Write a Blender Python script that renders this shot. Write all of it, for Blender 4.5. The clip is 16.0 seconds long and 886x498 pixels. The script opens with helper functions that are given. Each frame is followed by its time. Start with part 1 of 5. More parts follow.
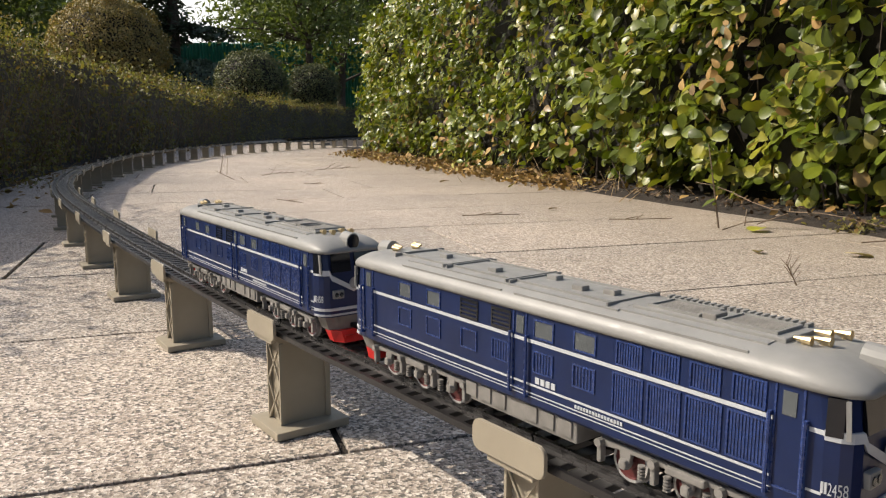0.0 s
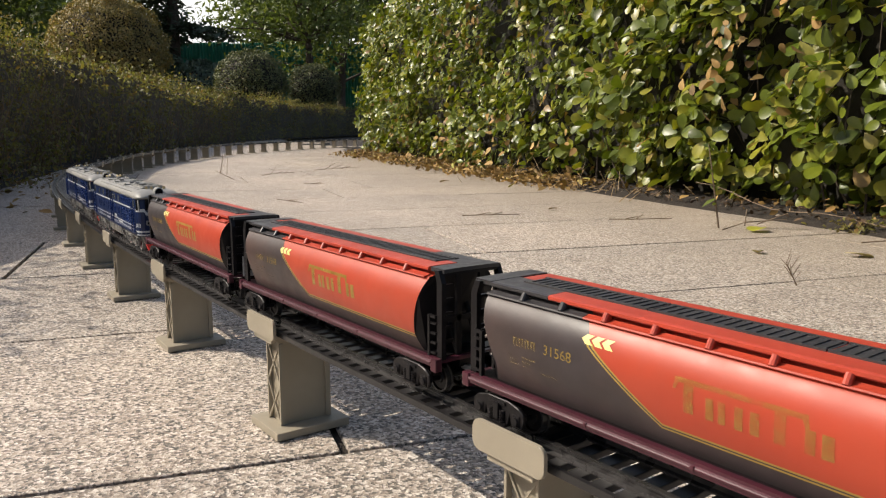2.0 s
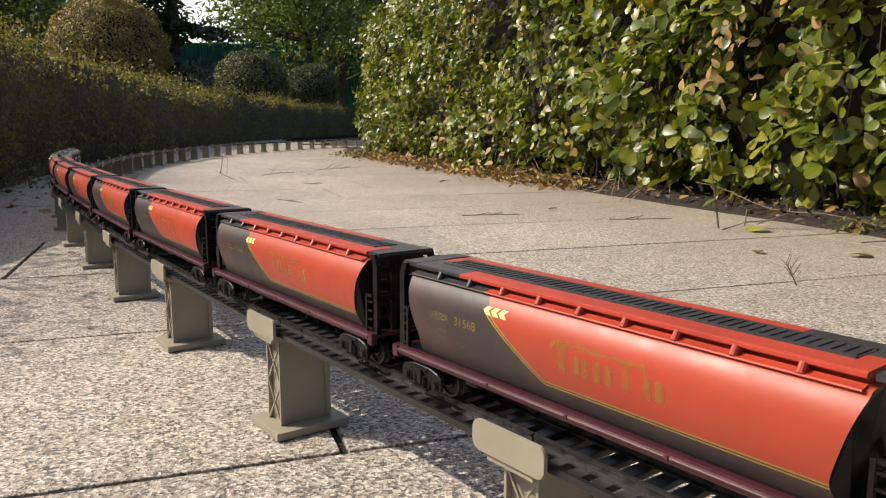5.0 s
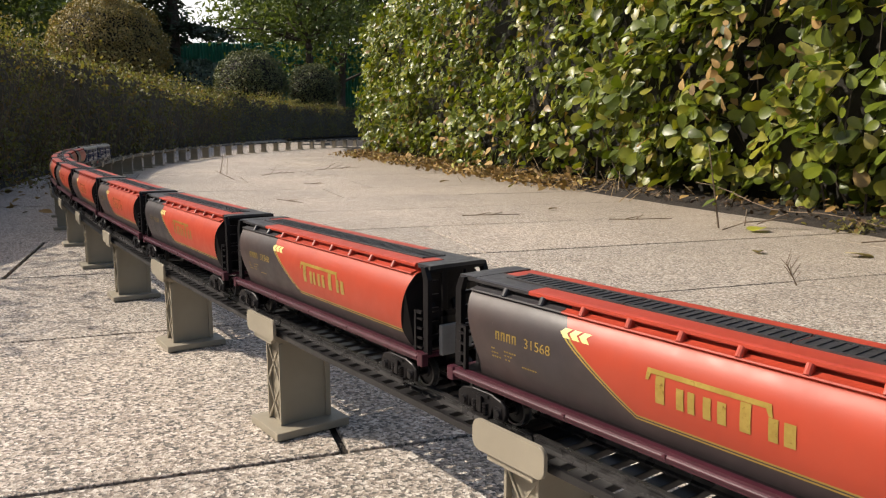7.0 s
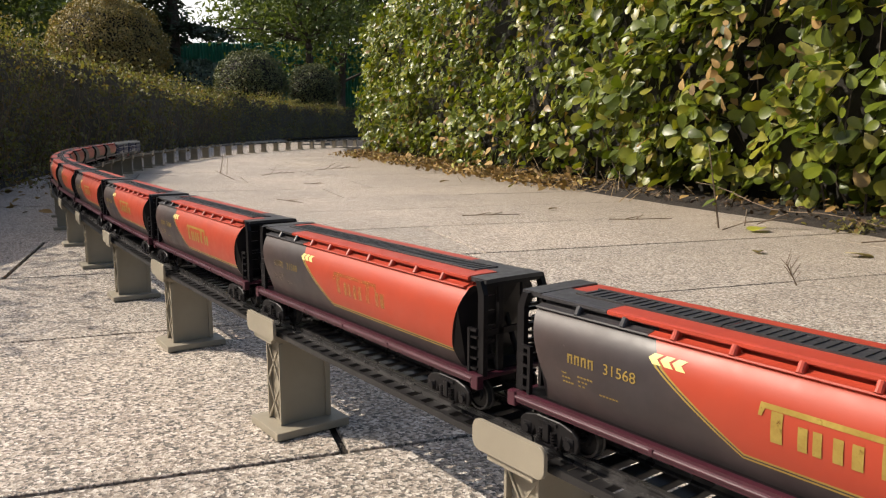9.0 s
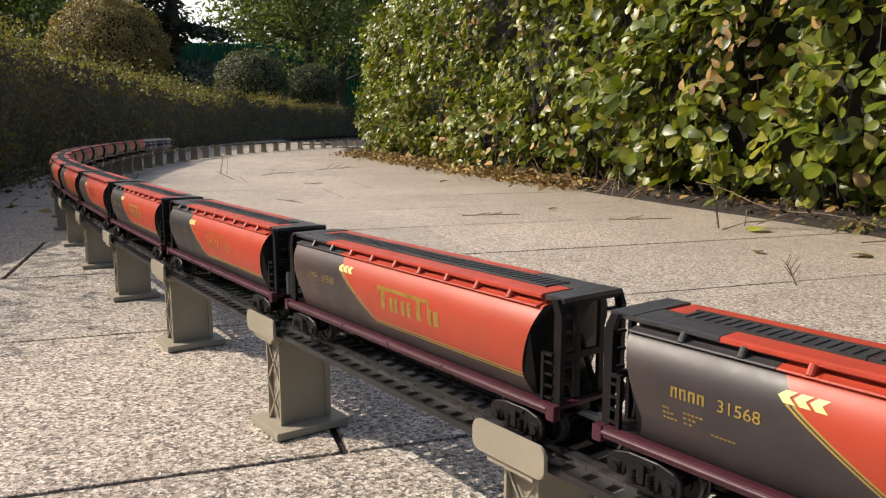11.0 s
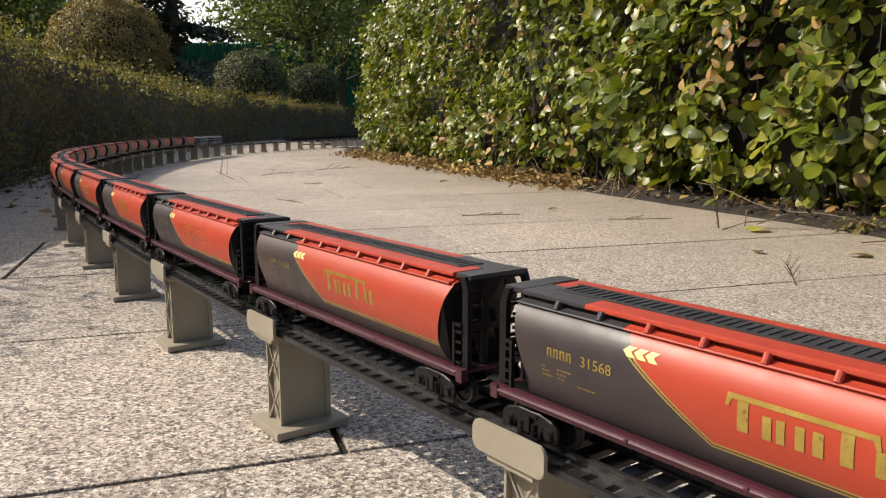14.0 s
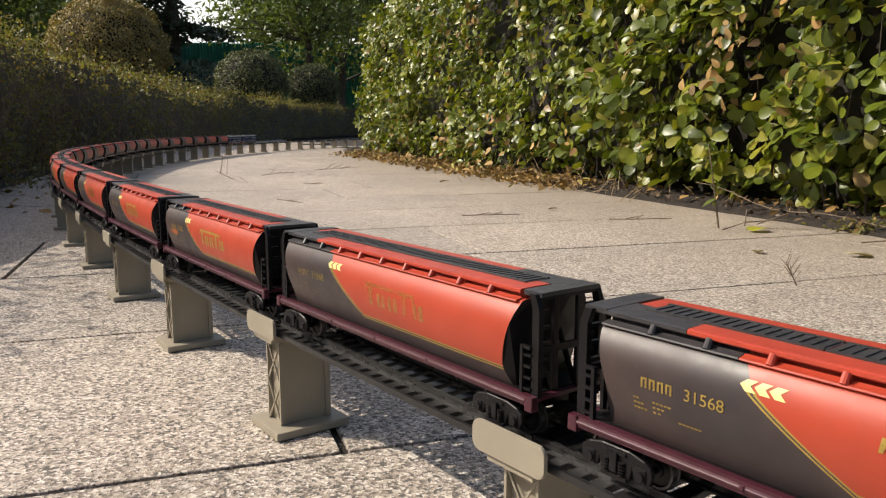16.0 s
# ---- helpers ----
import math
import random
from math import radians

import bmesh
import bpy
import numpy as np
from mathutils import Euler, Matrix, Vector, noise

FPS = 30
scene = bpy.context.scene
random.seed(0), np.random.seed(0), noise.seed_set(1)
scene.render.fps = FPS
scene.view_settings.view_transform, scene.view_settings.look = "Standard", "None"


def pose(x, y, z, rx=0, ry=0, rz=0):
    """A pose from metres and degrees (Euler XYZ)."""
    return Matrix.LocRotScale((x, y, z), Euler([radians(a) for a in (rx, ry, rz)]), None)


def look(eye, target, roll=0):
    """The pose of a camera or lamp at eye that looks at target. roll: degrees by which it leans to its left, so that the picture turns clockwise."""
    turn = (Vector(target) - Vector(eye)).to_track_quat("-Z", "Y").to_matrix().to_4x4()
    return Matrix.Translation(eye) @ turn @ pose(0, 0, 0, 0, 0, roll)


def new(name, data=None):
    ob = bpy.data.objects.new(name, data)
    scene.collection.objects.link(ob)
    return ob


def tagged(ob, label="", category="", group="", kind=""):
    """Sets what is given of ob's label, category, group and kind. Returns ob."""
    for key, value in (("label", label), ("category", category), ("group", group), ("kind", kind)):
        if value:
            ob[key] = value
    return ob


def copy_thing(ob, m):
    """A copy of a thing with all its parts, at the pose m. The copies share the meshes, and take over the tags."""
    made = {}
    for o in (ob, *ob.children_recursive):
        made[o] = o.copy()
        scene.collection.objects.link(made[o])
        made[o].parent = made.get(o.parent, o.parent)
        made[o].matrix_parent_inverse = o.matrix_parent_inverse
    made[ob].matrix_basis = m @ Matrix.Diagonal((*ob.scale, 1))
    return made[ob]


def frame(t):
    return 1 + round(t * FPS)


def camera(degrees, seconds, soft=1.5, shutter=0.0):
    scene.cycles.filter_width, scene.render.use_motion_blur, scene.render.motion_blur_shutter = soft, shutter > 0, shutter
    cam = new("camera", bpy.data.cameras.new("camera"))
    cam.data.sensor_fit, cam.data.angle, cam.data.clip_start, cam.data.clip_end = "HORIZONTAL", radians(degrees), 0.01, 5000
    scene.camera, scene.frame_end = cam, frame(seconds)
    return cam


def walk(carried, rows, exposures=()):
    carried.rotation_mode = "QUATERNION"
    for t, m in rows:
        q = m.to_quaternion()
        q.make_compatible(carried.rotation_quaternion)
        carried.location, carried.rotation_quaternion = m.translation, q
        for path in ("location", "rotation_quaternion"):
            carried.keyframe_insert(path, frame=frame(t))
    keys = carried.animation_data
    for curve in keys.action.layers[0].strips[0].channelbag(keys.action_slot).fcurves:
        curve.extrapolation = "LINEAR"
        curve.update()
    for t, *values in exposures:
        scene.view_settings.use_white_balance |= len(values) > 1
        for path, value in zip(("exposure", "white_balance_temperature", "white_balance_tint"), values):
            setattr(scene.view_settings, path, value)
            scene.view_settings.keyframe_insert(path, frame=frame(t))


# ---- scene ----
W_DEG = 59.74
cam = camera(W_DEG, 16.0, soft=1.2)
CAM = Matrix.Translation((0, 0, 0.1595)) @ pose(0, 0, 0, 90 - 8.978, 0, 0) @ pose(0, 0, 0, 0, 0, 0.12)
walk(cam, [(0.0, CAM), (16.0, CAM)], exposures=[(0.0, 0.45), (0.5, 0.47), (1.0, 0.41), (3.0, 0.40), (16.0, 0.40)])

# ---- light ----
SUN_EL, SUN_AZ = 40.5, -82.0
sx = math.sin(radians(SUN_AZ)) * math.cos(radians(SUN_EL))
sy = math.cos(radians(SUN_AZ)) * math.cos(radians(SUN_EL))
sz = math.sin(radians(SUN_EL))
world = bpy.data.worlds.new("sky")
scene.world = world
world.use_nodes = True
wn = world.node_tree
wn.nodes.clear()
sky = wn.nodes.new("ShaderNodeTexSky")
sky.sky_type, sky.sun_disc = "NISHITA", False
sky.sun_elevation, sky.sun_rotation = radians(SUN_EL), radians(SUN_AZ)
sky.air_density, sky.dust_density, sky.ozone_density = 1.0, 4.0, 1.0
bg = wn.nodes.new("ShaderNodeBackground")
bg.inputs["Strength"].default_value = 0.108
wo = wn.nodes.new("ShaderNodeOutputWorld")
wn.links.new(sky.outputs[0], bg.inputs["Color"])
wn.links.new(bg.outputs[0], wo.inputs["Surface"])
sun_data = bpy.data.lights.new("sun", "SUN")
sun_data.energy, sun_data.angle, sun_data.color = 4.05, radians(0.6), (1.0, 0.91, 0.78)
sun = new("sun", sun_data)
sun.matrix_world = look((sx * 20, sy * 20, sz * 20), (0, 0, 0))


# ---- materials ----
class Mat:
    """A node material under construction."""

    def __init__(self, name, rough=0.5, metal=0.0, coat=0.0, spec=0.5):
        self.m = bpy.data.materials.new(name)
        self.m.use_nodes = True
        self.t = self.m.node_tree
        self.b = self.t.nodes["Principled BSDF"]
        self.b.inputs["Roughness"].default_value = rough
        self.b.inputs["Metallic"].default_value = metal
        self.b.inputs["Coat Weight"].default_value = coat
        self.b.inputs["Specular IOR Level"].default_value = spec

    def n(self, kind, **kw):
        node = self.t.nodes.new(kind)
        if "feature" in kw:
            node.feature = kw["feature"]
        if "operation" in kw:
            node.operation = kw["operation"]
        if "use_clamp" in kw:
            node.use_clamp = kw["use_clamp"]
        if "data_type" in kw:
            node.data_type = kw["data_type"]
        if "blend_type" in kw:
            node.blend_type = kw["blend_type"]
        return node

    def link(self, a, b):
        self.t.links.new(a, b)

    def coords(self, space="Object"):
        if space == "World":
            return self.n("ShaderNodeNewGeometry").outputs["Position"]
        return self.n("ShaderNodeTexCoord").outputs[space]

    def noise(self, scale, detail=3.0, rough=0.55, vec=None, dims=None):
        nd = self.n("ShaderNodeTexNoise")
        nd.inputs["Scale"].default_value = scale
        nd.inputs["Detail"].default_value = detail
        nd.inputs["Roughness"].default_value = rough
        self.link(vec if vec is not None else self.coords(), nd.inputs["Vector"])
        return nd.outputs["Fac"]

    def voronoi(self, scale, vec, feature="F1"):
        nd = self.n("ShaderNodeTexVoronoi", feature=feature)
        nd.inputs["Scale"].default_value = scale
        self.link(vec, nd.inputs["Vector"])
        return nd

    def ramp(self, fac, stops, mode="LINEAR"):
        nd = self.n("ShaderNodeValToRGB")
        nd.color_ramp.interpolation = mode
        el = nd.color_ramp.elements
        while len(el) < len(stops):
            el.new(0.5)
        for e, (p, c) in zip(el, stops):
            e.position, e.color = p, (*c, 1) if len(c) == 3 else c
        self.link(fac, nd.inputs["Fac"])
        return nd.outputs["Color"]

    def mix(self, fac, a, b, blend="MIX"):
        nd = self.n("ShaderNodeMix", data_type="RGBA", blend_type=blend)
        for s, v in ((nd.inputs[0], fac), (nd.inputs[6], a), (nd.inputs[7], b)):
            if isinstance(v, (int, float)):
                s.default_value = v
            elif isinstance(v, tuple):
                s.default_value = (*v, 1)
            else:
                self.link(v, s)
        return nd.outputs[2]

    def math(self, op, a, b=0.0, clamp=False):
        nd = self.n("ShaderNodeMath", operation=op, use_clamp=clamp)
        for s, v in zip(nd.inputs, (a, b)):
            if isinstance(v, (int, float)):
                s.default_value = v
            else:
                self.link(v, s)
        return nd.outputs[0]

    def color(self, c):
        if isinstance(c, tuple):
            self.b.inputs["Base Color"].default_value = (*c, 1)
        else:
            self.link(c, self.b.inputs["Base Color"])
        return self

    def rough(self, v):
        self.link(v, self.b.inputs["Roughness"])
        return self

    def bump(self, height, strength=0.3, dist=0.001):
        nd = self.n("ShaderNodeBump")
        nd.inputs["Strength"].default_value = strength
        nd.inputs["Distance"].default_value = dist
        self.link(height, nd.inputs["Height"])
        self.link(nd.outputs[0], self.b.inputs["Normal"])
        return self


def plastic(name, c, rough=0.45, var=0.25, scale=90.0, coat=0.0, metal=0.0, bump=0.08, dusty=0.02, spec=0.5):
    """Moulded or painted plastic: fine mottling, dust in large patches, slight grain."""
    k = Mat(name, rough, metal, coat, spec)
    dark = tuple(v * (1 - var) for v in c)
    lite = tuple(min(1, v * (1 + var * 0.6)) for v in c)
    big = k.noise(scale, 4)
    base = k.ramp(big, [(0.3, dark), (0.7, lite)])
    dust = k.ramp(k.noise(scale * 0.35, 5, 0.65), [(0.52, (0, 0, 0)), (0.78, (1, 1, 1))])
    k.color(k.mix(k.math("MULTIPLY", dust, dusty), base, (0.36, 0.33, 0.28)))
    k.rough(k.ramp(k.noise(scale * 2.5, 3), [(0.3, (rough * 0.85,) * 3), (0.7, (min(1, rough * 1.2),) * 3)]))
    k.bump(k.noise(900, 2), bump, 0.0004)
    return k.m


def granite_mat():
    k = Mat("granite", 0.75)
    p = k.coords("World")
    wob = k.n("ShaderNodeTexNoise")
    wob.inputs["Scale"].default_value = 330.0
    wob.inputs["Detail"].default_value = 3.0
    k.link(p, wob.inputs["Vector"])
    off = k.n("ShaderNodeVectorMath", operation="MULTIPLY_ADD")
    k.link(wob.outputs["Color"], off.inputs[0])
    off.inputs[1].default_value = (0.0032, 0.0032, 0.0032)
    k.link(p, off.inputs[2])
    v1 = k.voronoi(620, off.outputs[0])
    sp = k.n("ShaderNodeSeparateColor")
    k.link(v1.outputs["Color"], sp.inputs[0])
    grains = k.ramp(sp.outputs[0], [(0.0, (0.055, 0.052, 0.052)), (0.19, (0.20, 0.172, 0.150)), (0.36, (0.37, 0.32, 0.275)), (0.56, (0.50, 0.45, 0.40)),
                                    (0.72, (0.62, 0.575, 0.525)), (0.88, (0.80, 0.77, 0.73))], "CONSTANT")
    v2 = k.voronoi(1100, off.outputs[0])
    sp2 = k.n("ShaderNodeSeparateColor")
    k.link(v2.outputs["Color"], sp2.inputs[0])
    fine = k.ramp(sp2.outputs[1], [(0.0, (0.24, 0.22, 0.20)), (0.5, (0.5, 0.46, 0.40)), (1.0, (0.62, 0.57, 0.5))])
    col = k.mix(0.16, grains, fine)
    patch = k.ramp(k.noise(2.4, 5, 0.6, p), [(0.3, (0.82, 0.80, 0.78)), (0.7, (1.14, 1.09, 1.03))])
    col = k.mix(1.0, col, patch, "MULTIPLY")
    stain = k.ramp(k.noise(11, 6, 0.7, p), [(0.50, (0, 0, 0)), (0.72, (1, 1, 1))])
    col = k.mix(k.math("MULTIPLY", stain, 0.28), col, (0.22, 0.17, 0.12))
    # darker brown mixed in towards the hedge, broken up by noise
    sep = k.n("ShaderNodeSeparateXYZ")
    k.link(p, sep.inputs[0])
    near = k.math("ADD", k.math("MULTIPLY", k.math("SUBTRACT", sep.outputs[0], 0.662), 0.944), k.math("MULTIPLY", k.math("SUBTRACT", sep.outputs[1], 1.142), 0.331))
    near = k.math("ADD", k.math("MULTIPLY", near, 0.9), k.math("ADD", k.math("MULTIPLY", k.noise(6, 6, 0.7, p), 0.6), 0.28))
    earth = k.ramp(near, [(0.0, (0, 0, 0)), (0.55, (1, 1, 1))])
    col = k.mix(k.math("MULTIPLY", earth, 0.62), col, (0.215, 0.178, 0.128))
    info = k.n("ShaderNodeObjectInfo")
    tone = k.ramp(info.outputs["Random"], [(0, (0.90, 0.89, 0.88)), (1, (1.06, 1.03, 1.0))])
    k.color(k.mix(1.0, col, tone, "MULTIPLY"))
    hgt = k.math("ADD", k.math("MULTIPLY", v1.outputs["Distance"], 0.8), k.noise(330, 4, 0.7, p))
    k.bump(hgt, 0.6, 0.0013)
    k.rough(k.ramp(sp.outputs[1], [(0, (0.55,) * 3), (1, (0.9,) * 3)]))
    return k.m


def soil_mat():
    k = Mat("soil", 0.95)
    p = k.coords("World")
    k.color(k.ramp(k.noise(30, 8, 0.7, p), [(0.25, (0.010, 0.0075, 0.005)), (0.55, (0.030, 0.022, 0.015)), (0.8, (0.075, 0.056, 0.040))]))
    k.bump(k.noise(120, 8, 0.7, p), 0.8, 0.01)
    return k.m


def leaf_mat(name, stops, rough=0.38, trans=0.22, spec=0.5, by="island"):
    """Waxy leaf; colour differs from leaf to leaf."""
    k = Mat(name, rough, spec=spec)
    if by == "island":
        r = k.n("ShaderNodeNewGeometry").outputs["Random Per Island"]
    else:
        r = k.n("ShaderNodeObjectInfo").outputs["Random"]
    col = k.ramp(r, stops)
    mott = k.ramp(k.noise(60, 4, 0.6, k.coords("World")), [(0.3, (0.75, 0.78, 0.7)), (0.7, (1.12, 1.1, 1.0))])
    col = k.mix(1.0, col, mott, "MULTIPLY")
    k.color(col)
    tr = k.n("ShaderNodeBsdfTranslucent")
    k.link(k.mix(1.0, col, (1.0, 1.05, 0.45), "MULTIPLY"), tr.inputs["Color"])
    mx = k.n("ShaderNodeMixShader")
    mx.inputs[0].default_value = trans
    k.link(k.b.outputs[0], mx.inputs[1])
    k.link(tr.outputs[0], mx.inputs[2])
    out = [n for n in k.t.nodes if n.type == "OUTPUT_MATERIAL"][0]
    k.link(mx.outputs[0], out.inputs["Surface"])
    k.bump(k.noise(160, 3, 0.5, k.coords("World")), 0.15, 0.002)
    return k.m


def bark_mat(name, a, b):
    k = Mat(name, 0.9)
    k.color(k.ramp(k.noise(40, 6, 0.7, k.coords("World")), [(0.3, a), (0.7, b)]))
    k.bump(k.noise(90, 6, 0.7, k.coords("World")), 0.6, 0.004)
    return k.m


GRANITE = granite_mat()
SOIL = soil_mat()
GREENS = [(0.0, (0.055, 0.075, 0.010)), (0.3, (0.108, 0.142, 0.014)), (0.62, (0.172, 0.205, 0.020)), (0.86, (0.265, 0.262, 0.030)),
          (0.945, (0.26, 0.235, 0.05)), (0.975, (0.24, 0.15, 0.05)), (1.0, (0.32, 0.20, 0.09))]
LEAF_NEAR = leaf_mat("broad_leaf", GREENS, 0.36, 0.30, 0.42)
LEAF_PART = leaf_mat("broad_leaf_single", GREENS, 0.36, 0.30, 0.42, by="object")
LEAF_SMALL = leaf_mat("small_leaf", [(0.0, (0.18, 0.12, 0.050)), (0.16, (0.16, 0.125, 0.045)), (0.45, (0.18, 0.170, 0.056)), (0.8, (0.22, 0.205, 0.064)), (0.93, (0.22, 0.17, 0.05)), (1.0, (0.28, 0.14, 0.06))], 0.5, 0.40)
LEAF_DRY = leaf_mat("dry_leaf", [(0.0, (0.09, 0.050, 0.018)), (0.4, (0.22, 0.135, 0.040)), (0.75, (0.34, 0.195, 0.06)), (0.93, (0.42, 0.28, 0.11)), (1.0, (0.32, 0.30, 0.07))], 0.75, 0.1)
LEAF_ROT = leaf_mat("rotting_leaf", [(0.0, (0.022, 0.013, 0.008)), (0.6, (0.07, 0.040, 0.022)), (0.9, (0.16, 0.10, 0.055)), (1.0, (0.34, 0.27, 0.18))], 0.8, 0.05)
LEAF_BUSH = leaf_mat("bush_leaf", [(0.0, (0.07, 0.085, 0.035)), (0.6, (0.125, 0.140, 0.055)), (1.0, (0.20, 0.18, 0.08))], 0.6, 0.2)
LEAF_BROWN = leaf_mat("reddish_bush_leaf", [(0.0, (0.21, 0.170, 0.055)), (0.5, (0.29, 0.225, 0.075)), (1.0, (0.40, 0.27, 0.10))], 0.6, 0.2)
LEAF_TREE = leaf_mat("tree_leaf", [(0.0, (0.075, 0.105, 0.032)), (0.6, (0.14, 0.185, 0.055)), (1.0, (0.22, 0.25, 0.08))], 0.5, 0.35)
NEEDLES = leaf_mat("needles", [(0.0, (0.045, 0.066, 0.044)), (1.0, (0.10, 0.135, 0.085))], 0.6, 0.1)
BARK = bark_mat("bark", (0.035, 0.026, 0.018), (0.11, 0.085, 0.062))
TWIG = bark_mat("twig", (0.09, 0.06, 0.038), (0.24, 0.175, 0.115))
# near-black: the shade between the leaves is put into this colour
CORE = bark_mat("hedge_inside_shade", (0.006, 0.005, 0.003), (0.020, 0.016, 0.009))
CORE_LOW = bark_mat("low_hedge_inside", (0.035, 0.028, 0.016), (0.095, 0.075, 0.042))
LEAF_PALE = leaf_mat("pale_dry_leaf", [(0.0, (0.50, 0.40, 0.22)), (1.0, (0.60, 0.49, 0.30))], 0.6, 0.1)
LEAF_YELLOW = leaf_mat("yellowing_leaf", [(0.0, (0.30, 0.31, 0.03)), (1.0, (0.38, 0.36, 0.05))], 0.5, 0.2)
PIER = plastic("beige_plastic", (0.30, 0.262, 0.198), 0.5, 0.10, 40)
TRACK = plastic("dark_grey_plastic", (0.018, 0.017, 0.0175), 0.36, 0.35, 60, spec=0.45, dusty=0.02)
RAIL = plastic("grey_plastic_rail", (0.030, 0.028, 0.028), 0.28, 0.3, 60)


# ---- mesh tools ----
def mesh_of(bm, name, mats, smooth=False):
    me = bpy.data.meshes.new(name)
    if smooth:
        for f in bm.faces:
            f.smooth = True
    bm.to_mesh(me)
    bm.free()
    for m in mats if isinstance(mats, (list, tuple)) else [mats]:
        me.materials.append(m)
    return me


def part(name, bm, material, parent, label="", smooth=False, at=None):
    me = bm if isinstance(bm, bpy.types.Mesh) else mesh_of(bm, name, material, smooth)
    ob = new(name, me)
    ob.parent = parent
    if at is not None:
        ob.matrix_basis = at
    if label:
        tagged(ob, label)
    return ob


def thing(name, label, category, group="", kind="", data=None):
    return tagged(new(name, data), label, category, group, kind)


def box(bm, x0, x1, y0, y1, z0, z1, bevel=0.0, mat=0):
    r = bmesh.ops.create_cube(bm, size=1.0, matrix=Matrix.Translation(((x0 + x1) / 2, (y0 + y1) / 2, (z0 + z1) / 2)) @ Matrix.Diagonal((abs(x1 - x0), abs(y1 - y0), abs(z1 - z0), 1)))
    vs = r["verts"]
    fs = {f for v in vs for f in v.link_faces}
    for f in fs:
        f.material_index = mat
    if bevel > 0:
        es = list({e for v in vs for e in v.link_edges})
        bmesh.ops.bevel(bm, geom=es, offset=bevel, segments=2, affect="EDGES", profile=0.6)
    return bm


def rod(bm, a, b, r, r2=None, seg=6, caps=True):
    """A tapered round bar from a to b."""
    a, b = Vector(a), Vector(b)
    d = b - a
    q = d.to_track_quat("Z", "Y").to_matrix().to_4x4()
    bmesh.ops.create_cone(bm, cap_ends=caps, segments=seg, radius1=r, radius2=r if r2 is None else r2, depth=d.length, matrix=Matrix.Translation((a + b) / 2) @ q)
    return bm


def beam(bm, a, b, w, h):
    """A square bar from a to b."""
    a, b = Vector(a), Vector(b)
    d = b - a
    q = d.to_track_quat("X", "Z").to_matrix().to_4x4()
    bmesh.ops.create_cube(bm, size=1.0, matrix=Matrix.Translation((a + b) / 2) @ q @ Matrix.Diagonal((d.length, w, h, 1)))
    return bm


def loft(bm, rings, close=True, caps=True, mat=0):
    """Skin over rings of points with equal counts."""
    vr = [[bm.verts.new(p) for p in r] for r in rings]
    n = len(vr[0])
    for a, b in zip(vr, vr[1:]):
        for i in range(n if close else n - 1):
            f = bm.faces.new((a[i], a[(i + 1) % n], b[(i + 1) % n], b[i]))
            f.material_index = mat
    if caps:
        bm.faces.new(vr[0][::-1])
        bm.faces.new(vr[-1])
    return vr


def prism(bm, poly, y0, y1):
    """Polygon in x, z pulled from y0 to y1."""
    loft(bm, [[(x, y0, z) for x, z in poly], [(x, y1, z) for x, z in poly]])
    return bm


def recalc(bm):
    bmesh.ops.recalc_face_normals(bm, faces=bm.faces[:])
    return bm


# ---- the railway line: heading and curvature along its length ----
KS = [-6.0, -0.5, -0.3, 0.0, 0.3, 0.6, 0.9, 1.2, 1.5, 2.1, 2.7, 3.3, 3.9, 4.5, 5.1, 5.7, 6.3, 6.9, 9.5]
KV = [0.0, 0.0, 0.2, -0.0455, -0.1773, -0.1187, -0.0451, -0.2627, -0.3055, -0.1376, -0.0907, -0.2287, -0.1121, -0.180, -0.2083, -0.092, -0.0446, -0.02, -0.02]
STEP = 0.01
LS = np.arange(-6.0, 9.5, STEP)
_k = np.interp(LS, KS, KV)
_psi = np.concatenate([[0], np.cumsum((_k[1:] + _k[:-1]) / 2 * STEP)])
_psi += 2.2249 - np.interp(0, LS, _psi)
_mid = (_psi[1:] + _psi[:-1]) / 2
_x = np.concatenate([[0], np.cumsum(np.cos(_mid) * STEP)])
_y = np.concatenate([[0], np.cumsum(np.sin(_mid) * STEP)])
_x += 0.0726 - np.interp(0, LS, _x)
_y += 0.2003 - np.interp(0, LS, _y)
RAIL_TOP = 0.0600


def line(s, o=0.0, z=0.0):
    """The place s metres along the line, o metres to its left, z above the paving."""
    a = float(np.interp(s, LS, _psi))
    return Vector((float(np.interp(s, LS, _x)) - math.sin(a) * o, float(np.interp(s, LS, _y)) + math.cos(a) * o, z))


def line_pose(s, z=0.0):
    a = float(np.interp(s, LS, _psi))
    return Matrix.Translation(line(s, 0, z)) @ Matrix.Rotation(a, 4, "Z")


def chord_pose(s, half, z):
    """A vehicle whose bogies stand half in front of and behind s."""
    a, b = line(s - half, 0, z), line(s + half, 0, z)
    return Matrix.Translation((a + b) / 2) @ Matrix.Rotation(math.atan2(b.y - a.y, b.x - a.x), 4, "Z")


# ---- ground and paving ----
def build_ground():
    bm = bmesh.new()
    bmesh.ops.create_grid(bm, x_segments=2, y_segments=2, size=600, matrix=Matrix.Translation((0, 300, -0.03)))
    tagged(new("ground", mesh_of(bm, "ground", SOIL)), "dark bare soil under the hedges", "ground", kind="structure")


PAVE_ANG = radians(19.0)
ROW0, ROWH, SLAB = 0.361, 0.2755, 0.55
ROW_JOINT = {0: 0.074, 1: -0.20, 2: -0.178, 3: 0.10, 4: 0.088, 5: 0.36}


